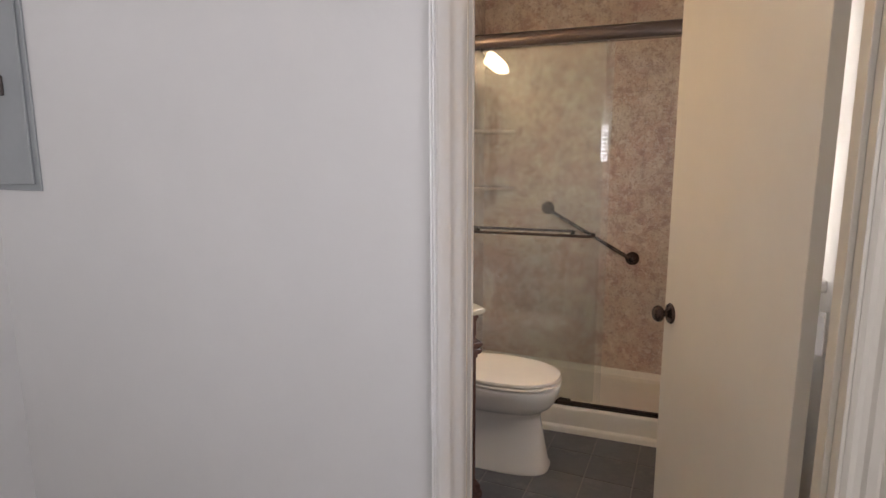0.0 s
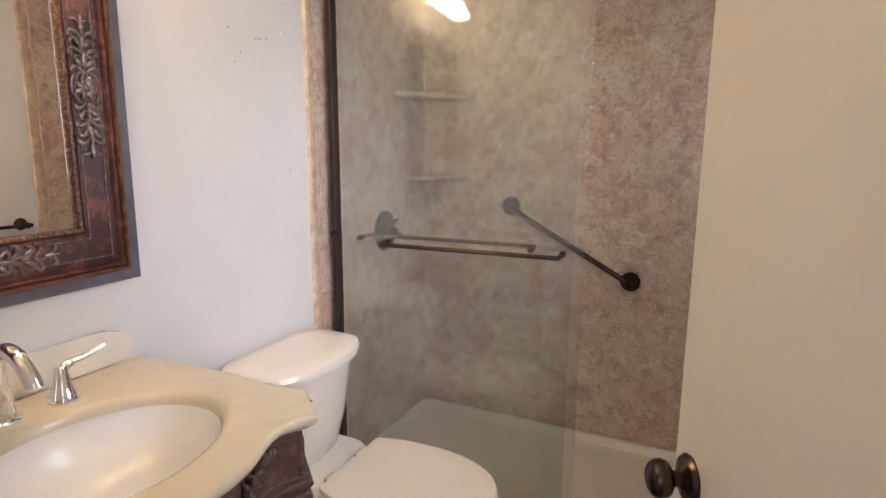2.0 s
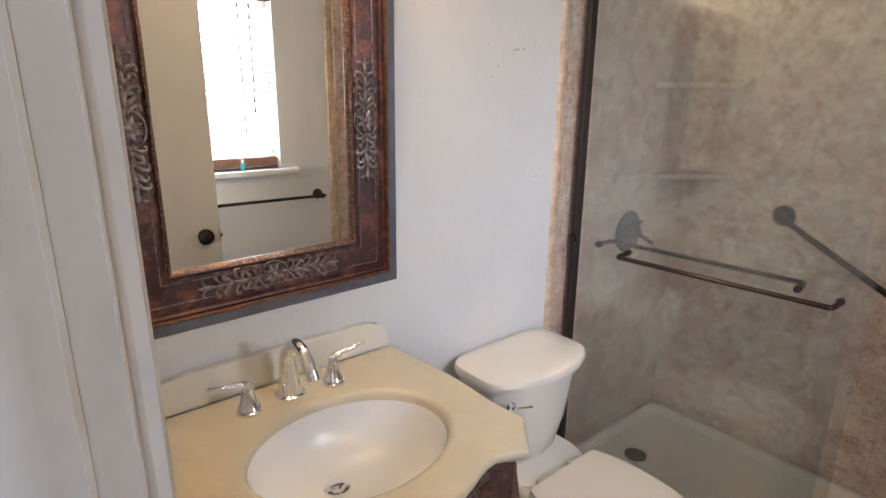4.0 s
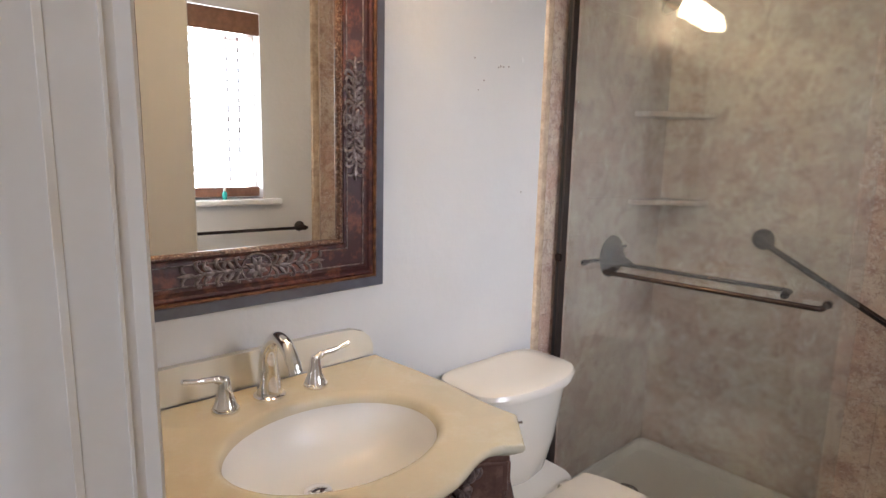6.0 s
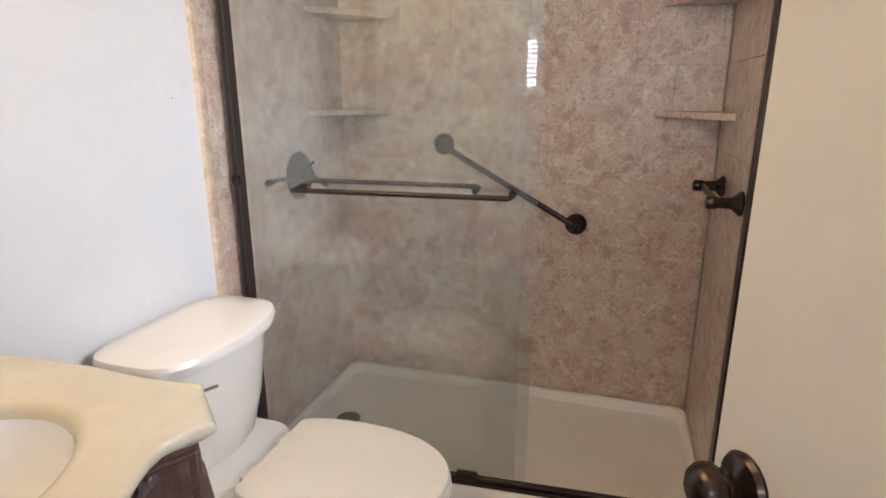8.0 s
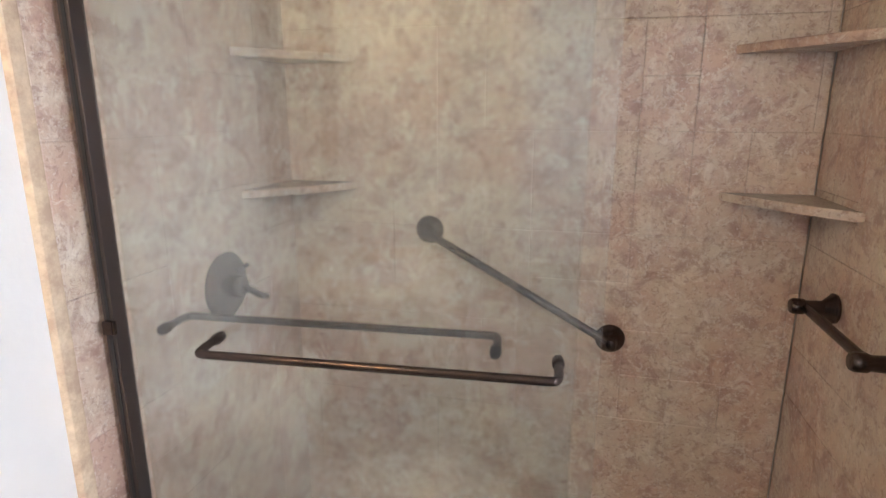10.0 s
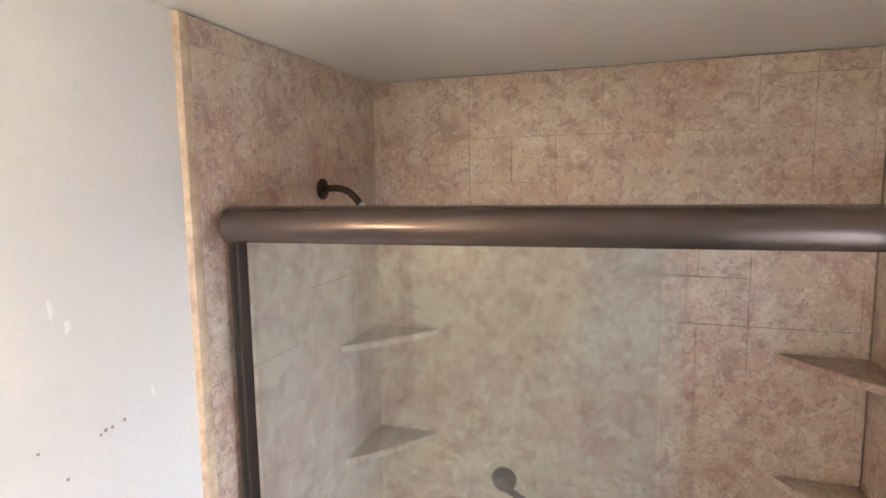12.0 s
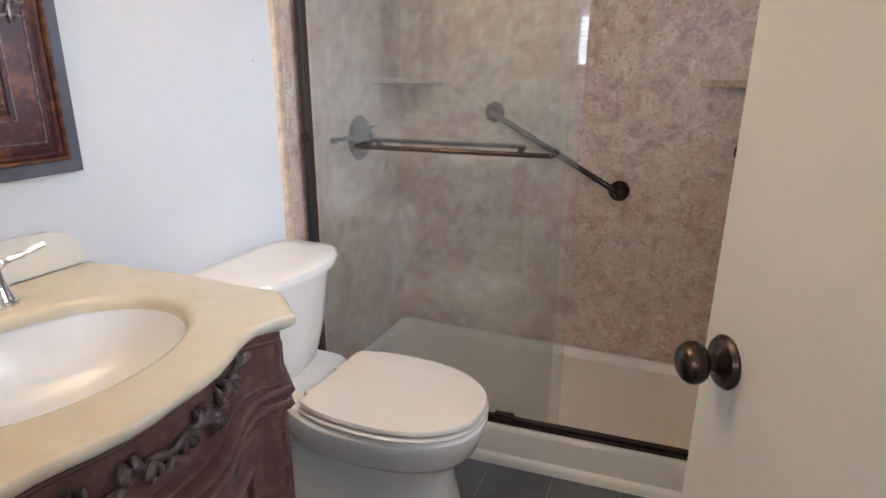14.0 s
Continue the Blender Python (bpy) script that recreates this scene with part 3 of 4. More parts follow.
grab = thing("grab_bar", "dark bronze diagonal grab bar on the shower wall", "grab bar")
A, B = Vector((0.455, YB - 0.048, 1.093)), Vector((0.992, YB - 0.048, 0.797))
bm = bmesh.new()
dv = (B - A).normalized()
tube(bm, [A - dv * 0.012, A, B, B + dv * 0.012], 0.0115, 14)
part("bar", bm, M_BRONZE, grab, smooth=True)
for p in (A, B):
    bm = bmesh.new()
    flange(bm, pose(p.x, YB - 0.005, p.z, 90, 0, 0), 0.042)
    lathe(bm, [(0.0, -0.018), (0.014, -0.014), (0.0185, 0.0), (0.014, 0.014), (0.0, 0.018)], pose(p.x, p.y, p.z, 90, 0, 0), 18)
    part("flange", bm, M_BRONZE, grab, "dark bronze round flange", smooth=True)

sgrab = thing("grab_bar", "short dark bronze grab bar at the end wall of the shower", "grab bar")
Y0, Y1, ZB, XB = 3.475, 3.785, 0.999, XR - 0.068
bm = bmesh.new()
tube(bm, [(XB, Y0, ZB), (XB, Y1, ZB)], 0.0105, 14)
part("bar", bm, M_BRONZE, sgrab, smooth=True)
for y in (Y0, Y1):
    bm = bmesh.new()
    lathe(bm, [(0.034, 0), (0.035, 0.006), (0.027, 0.014), (0.0165, 0.026), (0.0150, 0.060), (0.0185, 0.066), (0.0185, 0.086), (0.015, 0.092), (0, 0.093)], pose(XR - 0.005, y, ZB, 0, -90, 0), 24)
    part("post", bm, M_BRONZE, sgrab, "dark bronze post on a round flange", smooth=True)


def corner_shelf(side, z):
    x0 = 0.006 if side > 0 else XR - 0.006
    bm = bmesh.new()
    pts = [(x0, YB - 0.006)]
    lx, ly = 0.222, 0.275
    for k in range(13):
        t = k / 12
        bulge = 0.012 * math.sin(math.pi * t)
        pts.append((x0 + side * (lx * (1 - t) + bulge), YB - 0.006 - ly * t - bulge))
    prism(bm, pts, z - 0.021, z, 0.005)
    ob = part("corner_shelf", bm, M_STONE, smooth=True)
    return tagged(ob, "mottled stone-look corner shelf in the shower", "shelf", "shower corner shelves")


for side in (1, -1):
    for z in (1.594, 1.230):
        corner_shelf(side, z)

valve = thing("shower_valve", "round dark bronze shower valve with lever", "shower valve")
bm = bmesh.new()
lathe(bm, [(0.086, 0), (0.087, 0.004), (0.080, 0.010), (0.045, 0.016), (0.030, 0.020), (0.028, 0.045), (0.024, 0.052), (0, 0.054)], pose(0.011, 3.615, 1.0, 0, 90, 0), 36)
part("escutcheon", bm, M_BRONZE, valve, smooth=True)
bm = bmesh.new()
tube(bm, smooth_path([(0.055, 3.615, 1.0), (0.080, 3.622, 0.990), (0.092, 3.645, 0.970), (0.092, 3.672, 0.960)]), 0.0085, 10)
part("lever", bm, M_BRONZE, valve, smooth=True)
bm = bmesh.new()
tube(bm, [(0.025, 3.645, 1.025), (0.045, 3.672, 1.045)], 0.006, 8)
part("diverter", bm, M_BRONZE, valve, smooth=True)

head = thing("shower_fixture", "dark bronze shower head on a bent arm", "shower head")
bm = bmesh.new()
lathe(bm, [(0.030, 0), (0.030, 0.004), (0.022, 0.009), (0.012, 0.012)], pose(0.011, 3.64, 2.072, 0, 90, 0), 24)
part("flange", bm, M_BRONZE, head, smooth=True)
bm = bmesh.new()
tube(bm, smooth_path([(0.012, 3.64, 2.072), (0.06, 3.64, 2.074), (0.10, 3.64, 2.060), (0.135, 3.64, 2.020)]), 0.010, 12)
part("arm", bm, M_BRONZE, head, smooth=True)
bm = bmesh.new()
lathe(bm, [(0.011, 0.0), (0.013, 0.012), (0.012, 0.02)], pose(0.128, 3.64, 2.030, 0, 140, 0), 16)
part("collar", bm, M_CHROME, head, "pale metal collar", smooth=True)
bm = bmesh.new()
lathe(bm, [(0.012, 0.0), (0.016, 0.02), (0.034, 0.045), (0.046, 0.062), (0.046, 0.070), (0, 0.071)], pose(0.138, 3.64, 2.016, 0, 140, 0), 26)
part("spray_face", bm, M_BRONZE, head, smooth=True)

# ---- toilet ----
TY = 2.855
toilet = thing("toilet", "white two-piece toilet with closed lid beside the vanity", "toilet")


def tank_ring(z, back, front, half, n=40):
    """Tank outline with a bowed front."""
    pts = []
    cx = (back + front) / 2
    for p in oval(cx, TY, z, (front - back) / 2, half, n, 5.0):
        v = (p.y - TY) / half
        if p.x > cx:
            p.x -= 0.050 * v * v * (p.x - cx) / (front - cx)
        pts.append(p)
    return pts


bm = bmesh.new()
loft(bm, [tank_ring(0.385, 0.045, 0.225, 0.150), tank_ring(0.395, 0.038, 0.235, 0.165), tank_ring(0.50, 0.032, 0.255, 0.188), tank_ring(0.69, 0.028, 0.278, 0.205), tank_ring(0.696, 0.028, 0.279, 0.205)])
part("tank", bm, M_PORC, toilet, smooth=True)
bm = bmesh.new()
loft(bm, [tank_ring(0.694, 0.020, 0.288, 0.212), tank_ring(0.698, 0.016, 0.298, 0.221), tank_ring(0.716, 0.014, 0.302, 0.224), tank_ring(0.728, 0.018, 0.297, 0.220), tank_ring(0.734, 0.030, 0.283, 0.208),
          tank_ring(0.737, 0.07, 0.24, 0.15)])
part("tank_lid", bm, M_PORC, toilet, smooth=True)
bm = bmesh.new()
lathe(bm, [(0.017, 0), (0.017, 0.004), (0.012, 0.009), (0, 0.010)], pose(0.248, TY - 0.158, 0.645, 0, 90, -12), 18)
tube(bm, smooth_path([(0.256, TY - 0.158, 0.645), (0.264, TY - 0.150, 0.644), (0.272, TY - 0.125, 0.641), (0.279, TY - 0.098, 0.638)]), 0.0048, 10)
part("flush_lever", bm, M_CHROME, toilet, "chrome flush lever", smooth=True)


def bowl_ring(z, x0, x1, half, n=44, p=2.3):
    pts = []
    for q in oval((x0 + x1) / 2, TY - 0.01, z, (x1 - x0) / 2, half, n, p):
        t = (q.x - x0) / (x1 - x0)
        q.y = TY - 0.01 + (q.y - TY + 0.01) * (1.0 - 0.16 * max(0.0, 0.35 - t) / 0.35 - 0.05 * t * t)
        pts.append(q)
    return pts


bm = bmesh.new()
loft(bm, [bowl_ring(ZF, 0.14, 0.770, 0.136, p=3), bowl_ring(ZF + 0.012, 0.14, 0.770, 0.136, p=3), bowl_ring(ZF + 0.03, 0.15, 0.760, 0.126, p=2.8), bowl_ring(0.12, 0.17, 0.736, 0.106, p=2.6),
          bowl_ring(0.205, 0.18, 0.720, 0.099, p=2.4), bowl_ring(0.230, 0.18, 0.725, 0.106), bowl_ring(0.247, 0.18, 0.742, 0.127), bowl_ring(0.266, 0.19, 0.768, 0.156), bowl_ring(0.296, 0.19, 0.790, 0.178),
          bowl_ring(0.340, 0.19, 0.804, 0.190), bowl_ring(0.362, 0.19, 0.811, 0.195), bowl_ring(0.373, 0.19, 0.811, 0.195), bowl_ring(0.381, 0.20, 0.804, 0.188)])
part("bowl", bm, M_PORC, toilet, smooth=True)
bm = bmesh.new()
loft(bm, [tank_ring(0.30, 0.06, 0.34, 0.14), tank_ring(0.375, 0.05, 0.36, 0.165), tank_ring(0.386, 0.06, 0.35, 0.155)])
part("deck", bm, M_PORC, toilet, smooth=True)


def seat_ring(z, ins, x0=0.235, x1=0.812, half=0.190, n=52):
    pts = []
    cx = (x0 + x1) / 2
    for q in oval(cx, TY - 0.012, z, (x1 - x0) / 2 - ins, half - ins, n, 2.25):
        q.x = max(q.x, 0.340 + ins)
        pts.append(q)
    return pts


bm = bmesh.new()
loft(bm, [seat_ring(0.385, 0.016), seat_ring(0.3865, 0.004), seat_ring(0.390, -0.001), seat_ring(0.396, -0.001), seat_ring(0.3990, 0.004), seat_ring(0.3995, 0.018)])
part("seat", bm, M_SEAT, toilet, smooth=True)
bm = bmesh.new()
loft(bm, [seat_ring(0.4035, 0.018), seat_ring(0.4045, 0.006), seat_ring(0.4080, 0.003), seat_ring(0.415, 0.003), seat_ring(0.420, 0.006), seat_ring(0.4235, 0.03), seat_ring(0.4245, 0.10)])
part("seat_lid", bm, M_SEAT, toilet, "white closed seat lid", smooth=True)
for dy in (-0.075, 0.075):
    part("seat_hinge", boxes((0.318, 0.352, TY - 0.012 + dy - 0.022, TY - 0.012 + dy + 0.022, 0.386, 0.408), bev=0.006), M_SEAT, toilet, smooth=True)

# ---- vanity ----
VY, ZT = 2.090, 0.850
half_outline = [(0.0, 0.634), (0.040, 0.633), (0.080, 0.627), (0.115, 0.615), (0.145, 0.602), (0.175, 0.592), (0.205, 0.588), (0.235, 0.598), (0.255, 0.612), (0.268, 0.618), (0.355, 0.522), (0.350, 0.480), (0.347, 0.420),
                (0.350, 0.360), (0.354, 0.300), (0.350, 0.200), (0.340, 0.100), (0.332, 0.022)]


def outline(inset=0.0):
    right = [Vector((x, VY + v)) for v, x in half_outline]
    left = [Vector((x + 0.032 * min(1.0, v / 0.27) * (x / 0.62) ** 2, VY - v)) for v, x in half_outline[1:]]
    pts = left[::-1] + right
    c = Vector((0.30, VY))
    return [p - (p - c).normalized() * inset for p in pts]


def edge_at(poly, c, a):
    """Where the ray from c at angle a leaves the outline."""
    d = Vector((math.cos(a), math.sin(a)))
    best = 0.0
    for p, q in zip(poly, poly[1:] + poly[:1]):
        e = q - p
        den = d.x * e.y - d.y * e.x
        if abs(den) < 1e-9:
            continue
        w = p - c
        t = (w.x * e.y - w.y * e.x) / den
        s = (w.x * d.y - w.y * d.x) / den
        if t > 0 and -1e-6 <= s <= 1 + 1e-6:
            best = max(best, t)
    return best


vanity_top = thing("countertop", "cream cultured marble vanity top with a scalloped front", "countertop")
BC = Vector((0.350, 2.098))
poly = outline()
angles = sorted([2 * math.pi * i / 120 - math.pi for i in range(120)] + [math.atan2(p.y - BC.y, p.x - BC.x) for p in poly])
angles = [a for i, a in enumerate(angles) if i == 0 or a - angles[i - 1] > 1e-4]
reach = [edge_at(poly, BC, a) for a in angles]


def counter_ring(inset, z):
    return [Vector((BC.x + (r - inset) * math.cos(a), BC.y + (r - inset) * math.sin(a), z)) for a, r in zip(angles, reach)]


def basin_ring(ax, ay, z, dx=0.0):
    out = []
    for a in angles:
        c, s = math.cos(a), math.sin(a)
        r = 1 / math.sqrt((c / ax) ** 2 + (s / ay) ** 2)
        out.append(Vector((BC.x + dx + r * c, BC.y + r * s, z)))
    return out


bm = bmesh.new()
loft(bm, [basin_ring(0.173, 0.218, ZT - 0.024), basin_ring(0.1755, 0.2205, ZT - 0.012), basin_ring(0.180, 0.225, ZT - 0.0045), basin_ring(0.188, 0.233, ZT - 0.001), basin_ring(0.194, 0.239, ZT), counter_ring(0.011, ZT), counter_ring(0.006, ZT - 0.0012), counter_ring(0.0022, ZT - 0.0045), counter_ring(0.0004, ZT - 0.009), counter_ring(0.0012, ZT - 0.014),
          counter_ring(0.006, ZT - 0.0195), counter_ring(0.014, ZT - 0.021), counter_ring(0.020, ZT - 0.024), basin_ring(0.173, 0.218, ZT - 0.024)], cap=(False, False))
bmesh.ops.remove_doubles(bm, verts=bm.verts, dist=1e-5)
part("slab", bm, M_COUNTER, vanity_top, smooth=True)
bm = bmesh.new()
pts = [(1.757, 0.0), (2.415, 0.0), (2.414, 0.028), (2.404, 0.052), (2.384, 0.070), (2.350, 0.082), (2.30, 0.085), (1.872, 0.085), (1.822, 0.082), (1.788, 0.070), (1.768, 0.052), (1.758, 0.028)]
loft(bm, [[Vector((x, y, ZT + z)) for y, z in pts] for x in (0.002, 0.018, 0.021)])
part("backsplash", bm, M_SPLASH, vanity_top, "pale marble backsplash with rounded ends", smooth=True)

basin = thing("sink_basin", "white oval undermount sink basin", "sink")
bm = bmesh.new()
loft(bm, [basin_ring(0.186, 0.232, ZT - 0.026), basin_ring(0.1745, 0.2195, ZT - 0.0245), basin_ring(0.170, 0.2145, ZT - 0.040), basin_ring(0.160, 0.203, ZT - 0.075), basin_ring(0.135, 0.175, ZT - 0.108), basin_ring(0.095, 0.125, ZT - 0.130, -0.01),
          basin_ring(0.045, 0.055, ZT - 0.140, -0.03), basin_ring(0.022, 0.022, ZT - 0.142, -0.04)], cap=(False, True))
part("bowl", bm, M_BASIN, basin, smooth=True)
bm = bmesh.new()
lathe(bm, [(0.027, 0), (0.030, 0.002), (0.028, 0.005), (0.020, 0.006), (0.019, 0.011), (0.010, 0.0135), (0, 0.014)], pose(BC.x - 0.04, BC.y - 0.02, ZT - 0.1405), 26)
part("pop_up_drain", bm, M_CHROME, basin, "chrome pop-up drain", smooth=True)

faucet = thing("faucet", "chrome widespread faucet with two lever handles", "faucet")
FY = 2.075
bm = bmesh.new()
rings = smooth_path([(0.100, FY, ZT), (0.100, FY, ZT + 0.045), (0.102, FY, ZT + 0.095), (0.120, FY, ZT + 0.130), (0.154, FY, ZT + 0.150), (0.194, FY, ZT + 0.140), (0.220, FY, ZT + 0.112), (0.230, FY, ZT + 0.092)], 5)
nr = len(rings)
tube(bm, rings, [0.032 - 0.0170 * min(1.0, (i / (nr * 0.45))) ** 0.7 + 0.001 * max(0, i / nr - 0.6) for i in range(nr)], 20)
part("spout", bm, M_CHROME, faucet, smooth=True)
bm = bmesh.new()
lathe(bm, [(0.036, 0), (0.036, 0.004), (0.032, 0.007)], pose(0.100, FY, ZT), 26)
part("spout_base", bm, M_CHROME, faucet, smooth=True)
for s in (-1, 1):
    y = FY + s * 0.107
    bm = bmesh.new()
    lathe(bm, [(0.029, 0), (0.0295, 0.004), (0.028, 0.009), (0.0245, 0.0105), (0.024, 0.0125), (0.0255, 0.014), (0.0235, 0.018), (0.018, 0.034), (0.0135, 0.055), (0.0125, 0.070), (0.010, 0.076), (0, 0.077)], pose(0.118, y, ZT), 24)
    h = part("handle", bm, M_CHROME, faucet, smooth=True)
    bm = bmesh.new()
    tube(bm, smooth_path([(0.118, y, ZT + 0.068), (0.120, y + s * 0.022, ZT + 0.078), (0.124, y + s * 0.055, ZT + 0.083), (0.128, y + s * 0.088, ZT + 0.092)]), [0.0095] * 6 + [0.007] * 6 + [0.0055] * 7, 12)
    part("lever", bm, M_CHROME, h, smooth=True)

cab = thing("vanity_cabinet", "dark cherry vanity cabinet with carved bowed front", "cabinet")
bm = bmesh.new()
prism(bm, outline(0.042), 0.10, 0.690)
part("body", bm, M_WOOD, cab)
bm = bmesh.new()
loft(bm, [[Vector((*p, z)) for p in outline(i)] for i, z in ((0.060, 0.690), (0.042, 0.690), (0.042, ZT - 0.026), (0.060, ZT - 0.026), (0.060, 0.690))], cap=(False, False))
part("apron", bm, M_WOOD, cab)


def swell(p):
    """One in the middle of the front, nothing at its corners."""
    return 0.5 + 0.5 * math.cos(math.pi * min(1.0, abs(p.y - VY) / 0.235)) if p.x > 0.45 else 0.0


def band(inset, z0, z1, name, bev=0.004, proud=0.0, sink=0.0):
    bm = bmesh.new()
    rows = [(inset + bev, z0), (inset, z0 + bev), (inset, z1 - bev), (inset + bev * 0.3, z1 - bev * 0.3), (inset + bev, z1), (0.060, z1), (0.060, z0), (inset + bev, z0)]
    loft(bm, [[Vector((p.x + proud * swell(p), p.y, z - sink * swell(p))) for p in outline(i)] for i, z in rows], cap=(False, False))
    return part(name, bm, M_WOOD, cab, smooth=True)


band(0.030, ZT - 0.040, ZT - 0.0255, "cornice")
band(0.036, ZT - 0.050, ZT - 0.040, "cornice")
for inset, z0, z1, bev in ((0.032, 0.716, 0.726, 0.003), (0.012, 0.695, 0.716, 0.009), (0.026, 0.688, 0.695, 0.002), (0.014, 0.668, 0.688, 0.009), (0.032, 0.654, 0.668, 0.004)):
    band(inset, z0, z1, "waist_moulding", bev, 0.012, 0.022)
band(0.018, 0.085, 0.115, "plinth_moulding")
band(0.010, 0.055, 0.085, "plinth_moulding")


def front_x(v, inset):
    for (v0, x0), (v1, x1) in zip(half_outline, half_outline[1:]):
        if v0 <= abs(v) <= v1:
            x = x0 + (x1 - x0) * (abs(v) - v0) / (v1 - v0)
            return x - inset + (0.032 * min(1.0, -v / 0.27) * (x / 0.62) ** 2 if v < 0 else 0.0)
    return 0.6 - inset


def front_point(v, z, out):
    return Vector((front_x(v, 0.042) + out, VY + v, z))


for s in (-1, 1):
    # turned foot and canted corner pilaster
    for fx, fv in ((0.545, 0.262), (0.06, 0.27)):
        bm = bmesh.new()
        lathe(bm, [(0.028, ZF), (0.036, 0.0), (0.034, 0.035), (0.026, 0.048), (0.038, 0.056)], pose(fx, VY + s * fv, 0), 18)
        part("foot", bm, M_WOOD, cab, smooth=True)
    c = pose(0.5465, VY + s * 0.2875, 0, 0, 0, s * 47)
    for z0, z1 in ((0.125, 0.650), (0.732, ZT - 0.052)):
        bm = bmesh.new()
        for k in (-1, 0, 1):
            box(bm, -0.008, 0.012, k * 0.022 - 0.007, k * 0.022 + 0.007, z0 + 0.01, z1 - 0.01, 0.003)
        box(bm, -0.015, 0.006, -0.042, 0.042, z0, z1, 0.003)
        part("pilaster", bm, M_WOOD, cab, m=c)
    # side raised panel
    yy = VY + s * 0.3135
    part("side_panel", boxes((0.10, 0.44, yy - 0.006, yy + 0.006, 0.16, 0.62), (0.13, 0.41, yy - 0.010, yy + 0.010, 0.19, 0.59), bev=0.004), M_WOOD, cab)


def bowed_panel(v0, v1, z0, z1, out0, out1, name, parent, n=14, dip0=0.0, dip1=0.0):
    """A piece that follows the bowed front; its lower and upper edges may sag towards the middle."""
    bm = bmesh.new()
    b = 0.006
    rings = []
    for k in range(n + 1):
        v = v0 + (v1 - v0) * k / n
        e = b if k in (0, n) else 0.0
        sag = 0.5 + 0.5 * math.cos(math.pi * min(1.0, abs(v) / 0.235))
        lo, hi = z0 - dip0 * sag, z1 - dip1 * sag
        rings.append([front_point(v, lo, out0), front_point(v, lo + b * 0.3, out1 - b), front_point(v, lo + b, out1 - e), front_point(v, hi - b, out1 - e), front_point(v, hi - b * 0.3, out1 - b), front_point(v, hi, out0)])
    loft(bm, rings)
    return part(name, bm, M_WOOD, parent)


for s in (-1, 1):
    a0, a1 = (0.003, 0.222)
    d = bowed_panel(s * a0, s * a1, 0.125, 0.640, -0.004, 0.014, "door", cab, 14, 0.0, 0.024)
    for v0, v1, z0, z1, k0, k1 in ((a0 + 0.040, a0 + 0.056, 0.165, 0.598, 0.0, 0.040), (a1 - 0.056, a1 - 0.040, 0.165, 0.598, 0.0, 0.040), (a0 + 0.040, a1 - 0.040, 0.582, 0.598, 0.040, 0.040),
                                   (a0 + 0.040, a1 - 0.040, 0.165, 0.181, 0.0, 0.0)):
        bowed_panel(s * v0, s * v1, z0, z1, 0.012, 0.026, "panel_moulding", d, 10, k0, k1)
    bowed_panel(s * (a0 + 0.066), s * (a1 - 0.066), 0.19, 0.570, 0.012, 0.021, "raised_panel", d, 10, 0.0, 0.040)
    bm = bmesh.new()
    p = front_point(s * 0.024, 0.42, 0.012)
    lathe(bm, [(0.009, 0), (0.006, 0.006), (0.006, 0.014), (0.013, 0.020), (0.014, 0.027), (0.008, 0.032), (0, 0.033)], pose(p.x, p.y, p.z, 0, 90, 0), 18)
    part("door_pull", bm, M_BRONZE, d, "small dark bronze knob", smooth=True)

# apron carving: a scroll with leaves either side of a centre flower
ZA = 0.766


def leaf_blob(bm, at, direction, length, width, thick):
    """A pointed carved leaf lying on the front."""
    d = Vector(direction).normalized()
    side = Vector((1, 0, 0)).cross(d).normalized()
    rings = []
    for k in range(7):
        t = k / 6
        w = width * math.sin(math.pi * min(1, 0.12 + 0.88 * t)) ** 0.8 * (1 - 0.25 * t) + 0.0004
        c = Vector(at) + d * (length * t) + Vector((thick * 0.6 * math.sin(math.pi * t), 0, 0))
        rings.append([c + side * (w * math.cos(a)) + Vector((thick * math.sin(a), 0, 0)) for a in [2 * math.pi * j / 8 for j in range(8)]])
    loft(bm, rings)




def curl_leaf(bm, at, along, side, length, girth, turn, out=0.003):
    """A carved leaf that sweeps out along one way, bends to the side and rolls up at its tip."""
    along, side = Vector(along).normalized(), Vector(side).normalized()
    pts, radii = [], []
    p = Vector(at)
    for j in range(13):
        t = j / 12
        a = 0.15 + turn * t ** 1.25
        pts.append(p + Vector((out * math.sin(math.pi * min(1.0, t * 1.15)), 0, 0)))
        radii.append(girth * (0.35 + 0.75 * math.sin(math.pi * min(1.0, 0.1 + 0.72 * t)) ** 0.8) * (1.0 - 0.25 * t) + (girth * 0.35 if j == 11 else 0.0))
        p = p + (along * math.cos(a) + side * math.sin(a)) * (length / 12) * (1.0 - 0.35 * t)
    tube(bm, pts, radii, 7)


carving = None


def carve(name, make, *args):
    b = bmesh.new()
    make(b, *args)
    return part(name, b, M_CARVE, carving if carving else cab, "" if carving else "dark carved leaf scroll across the apron", smooth=True)


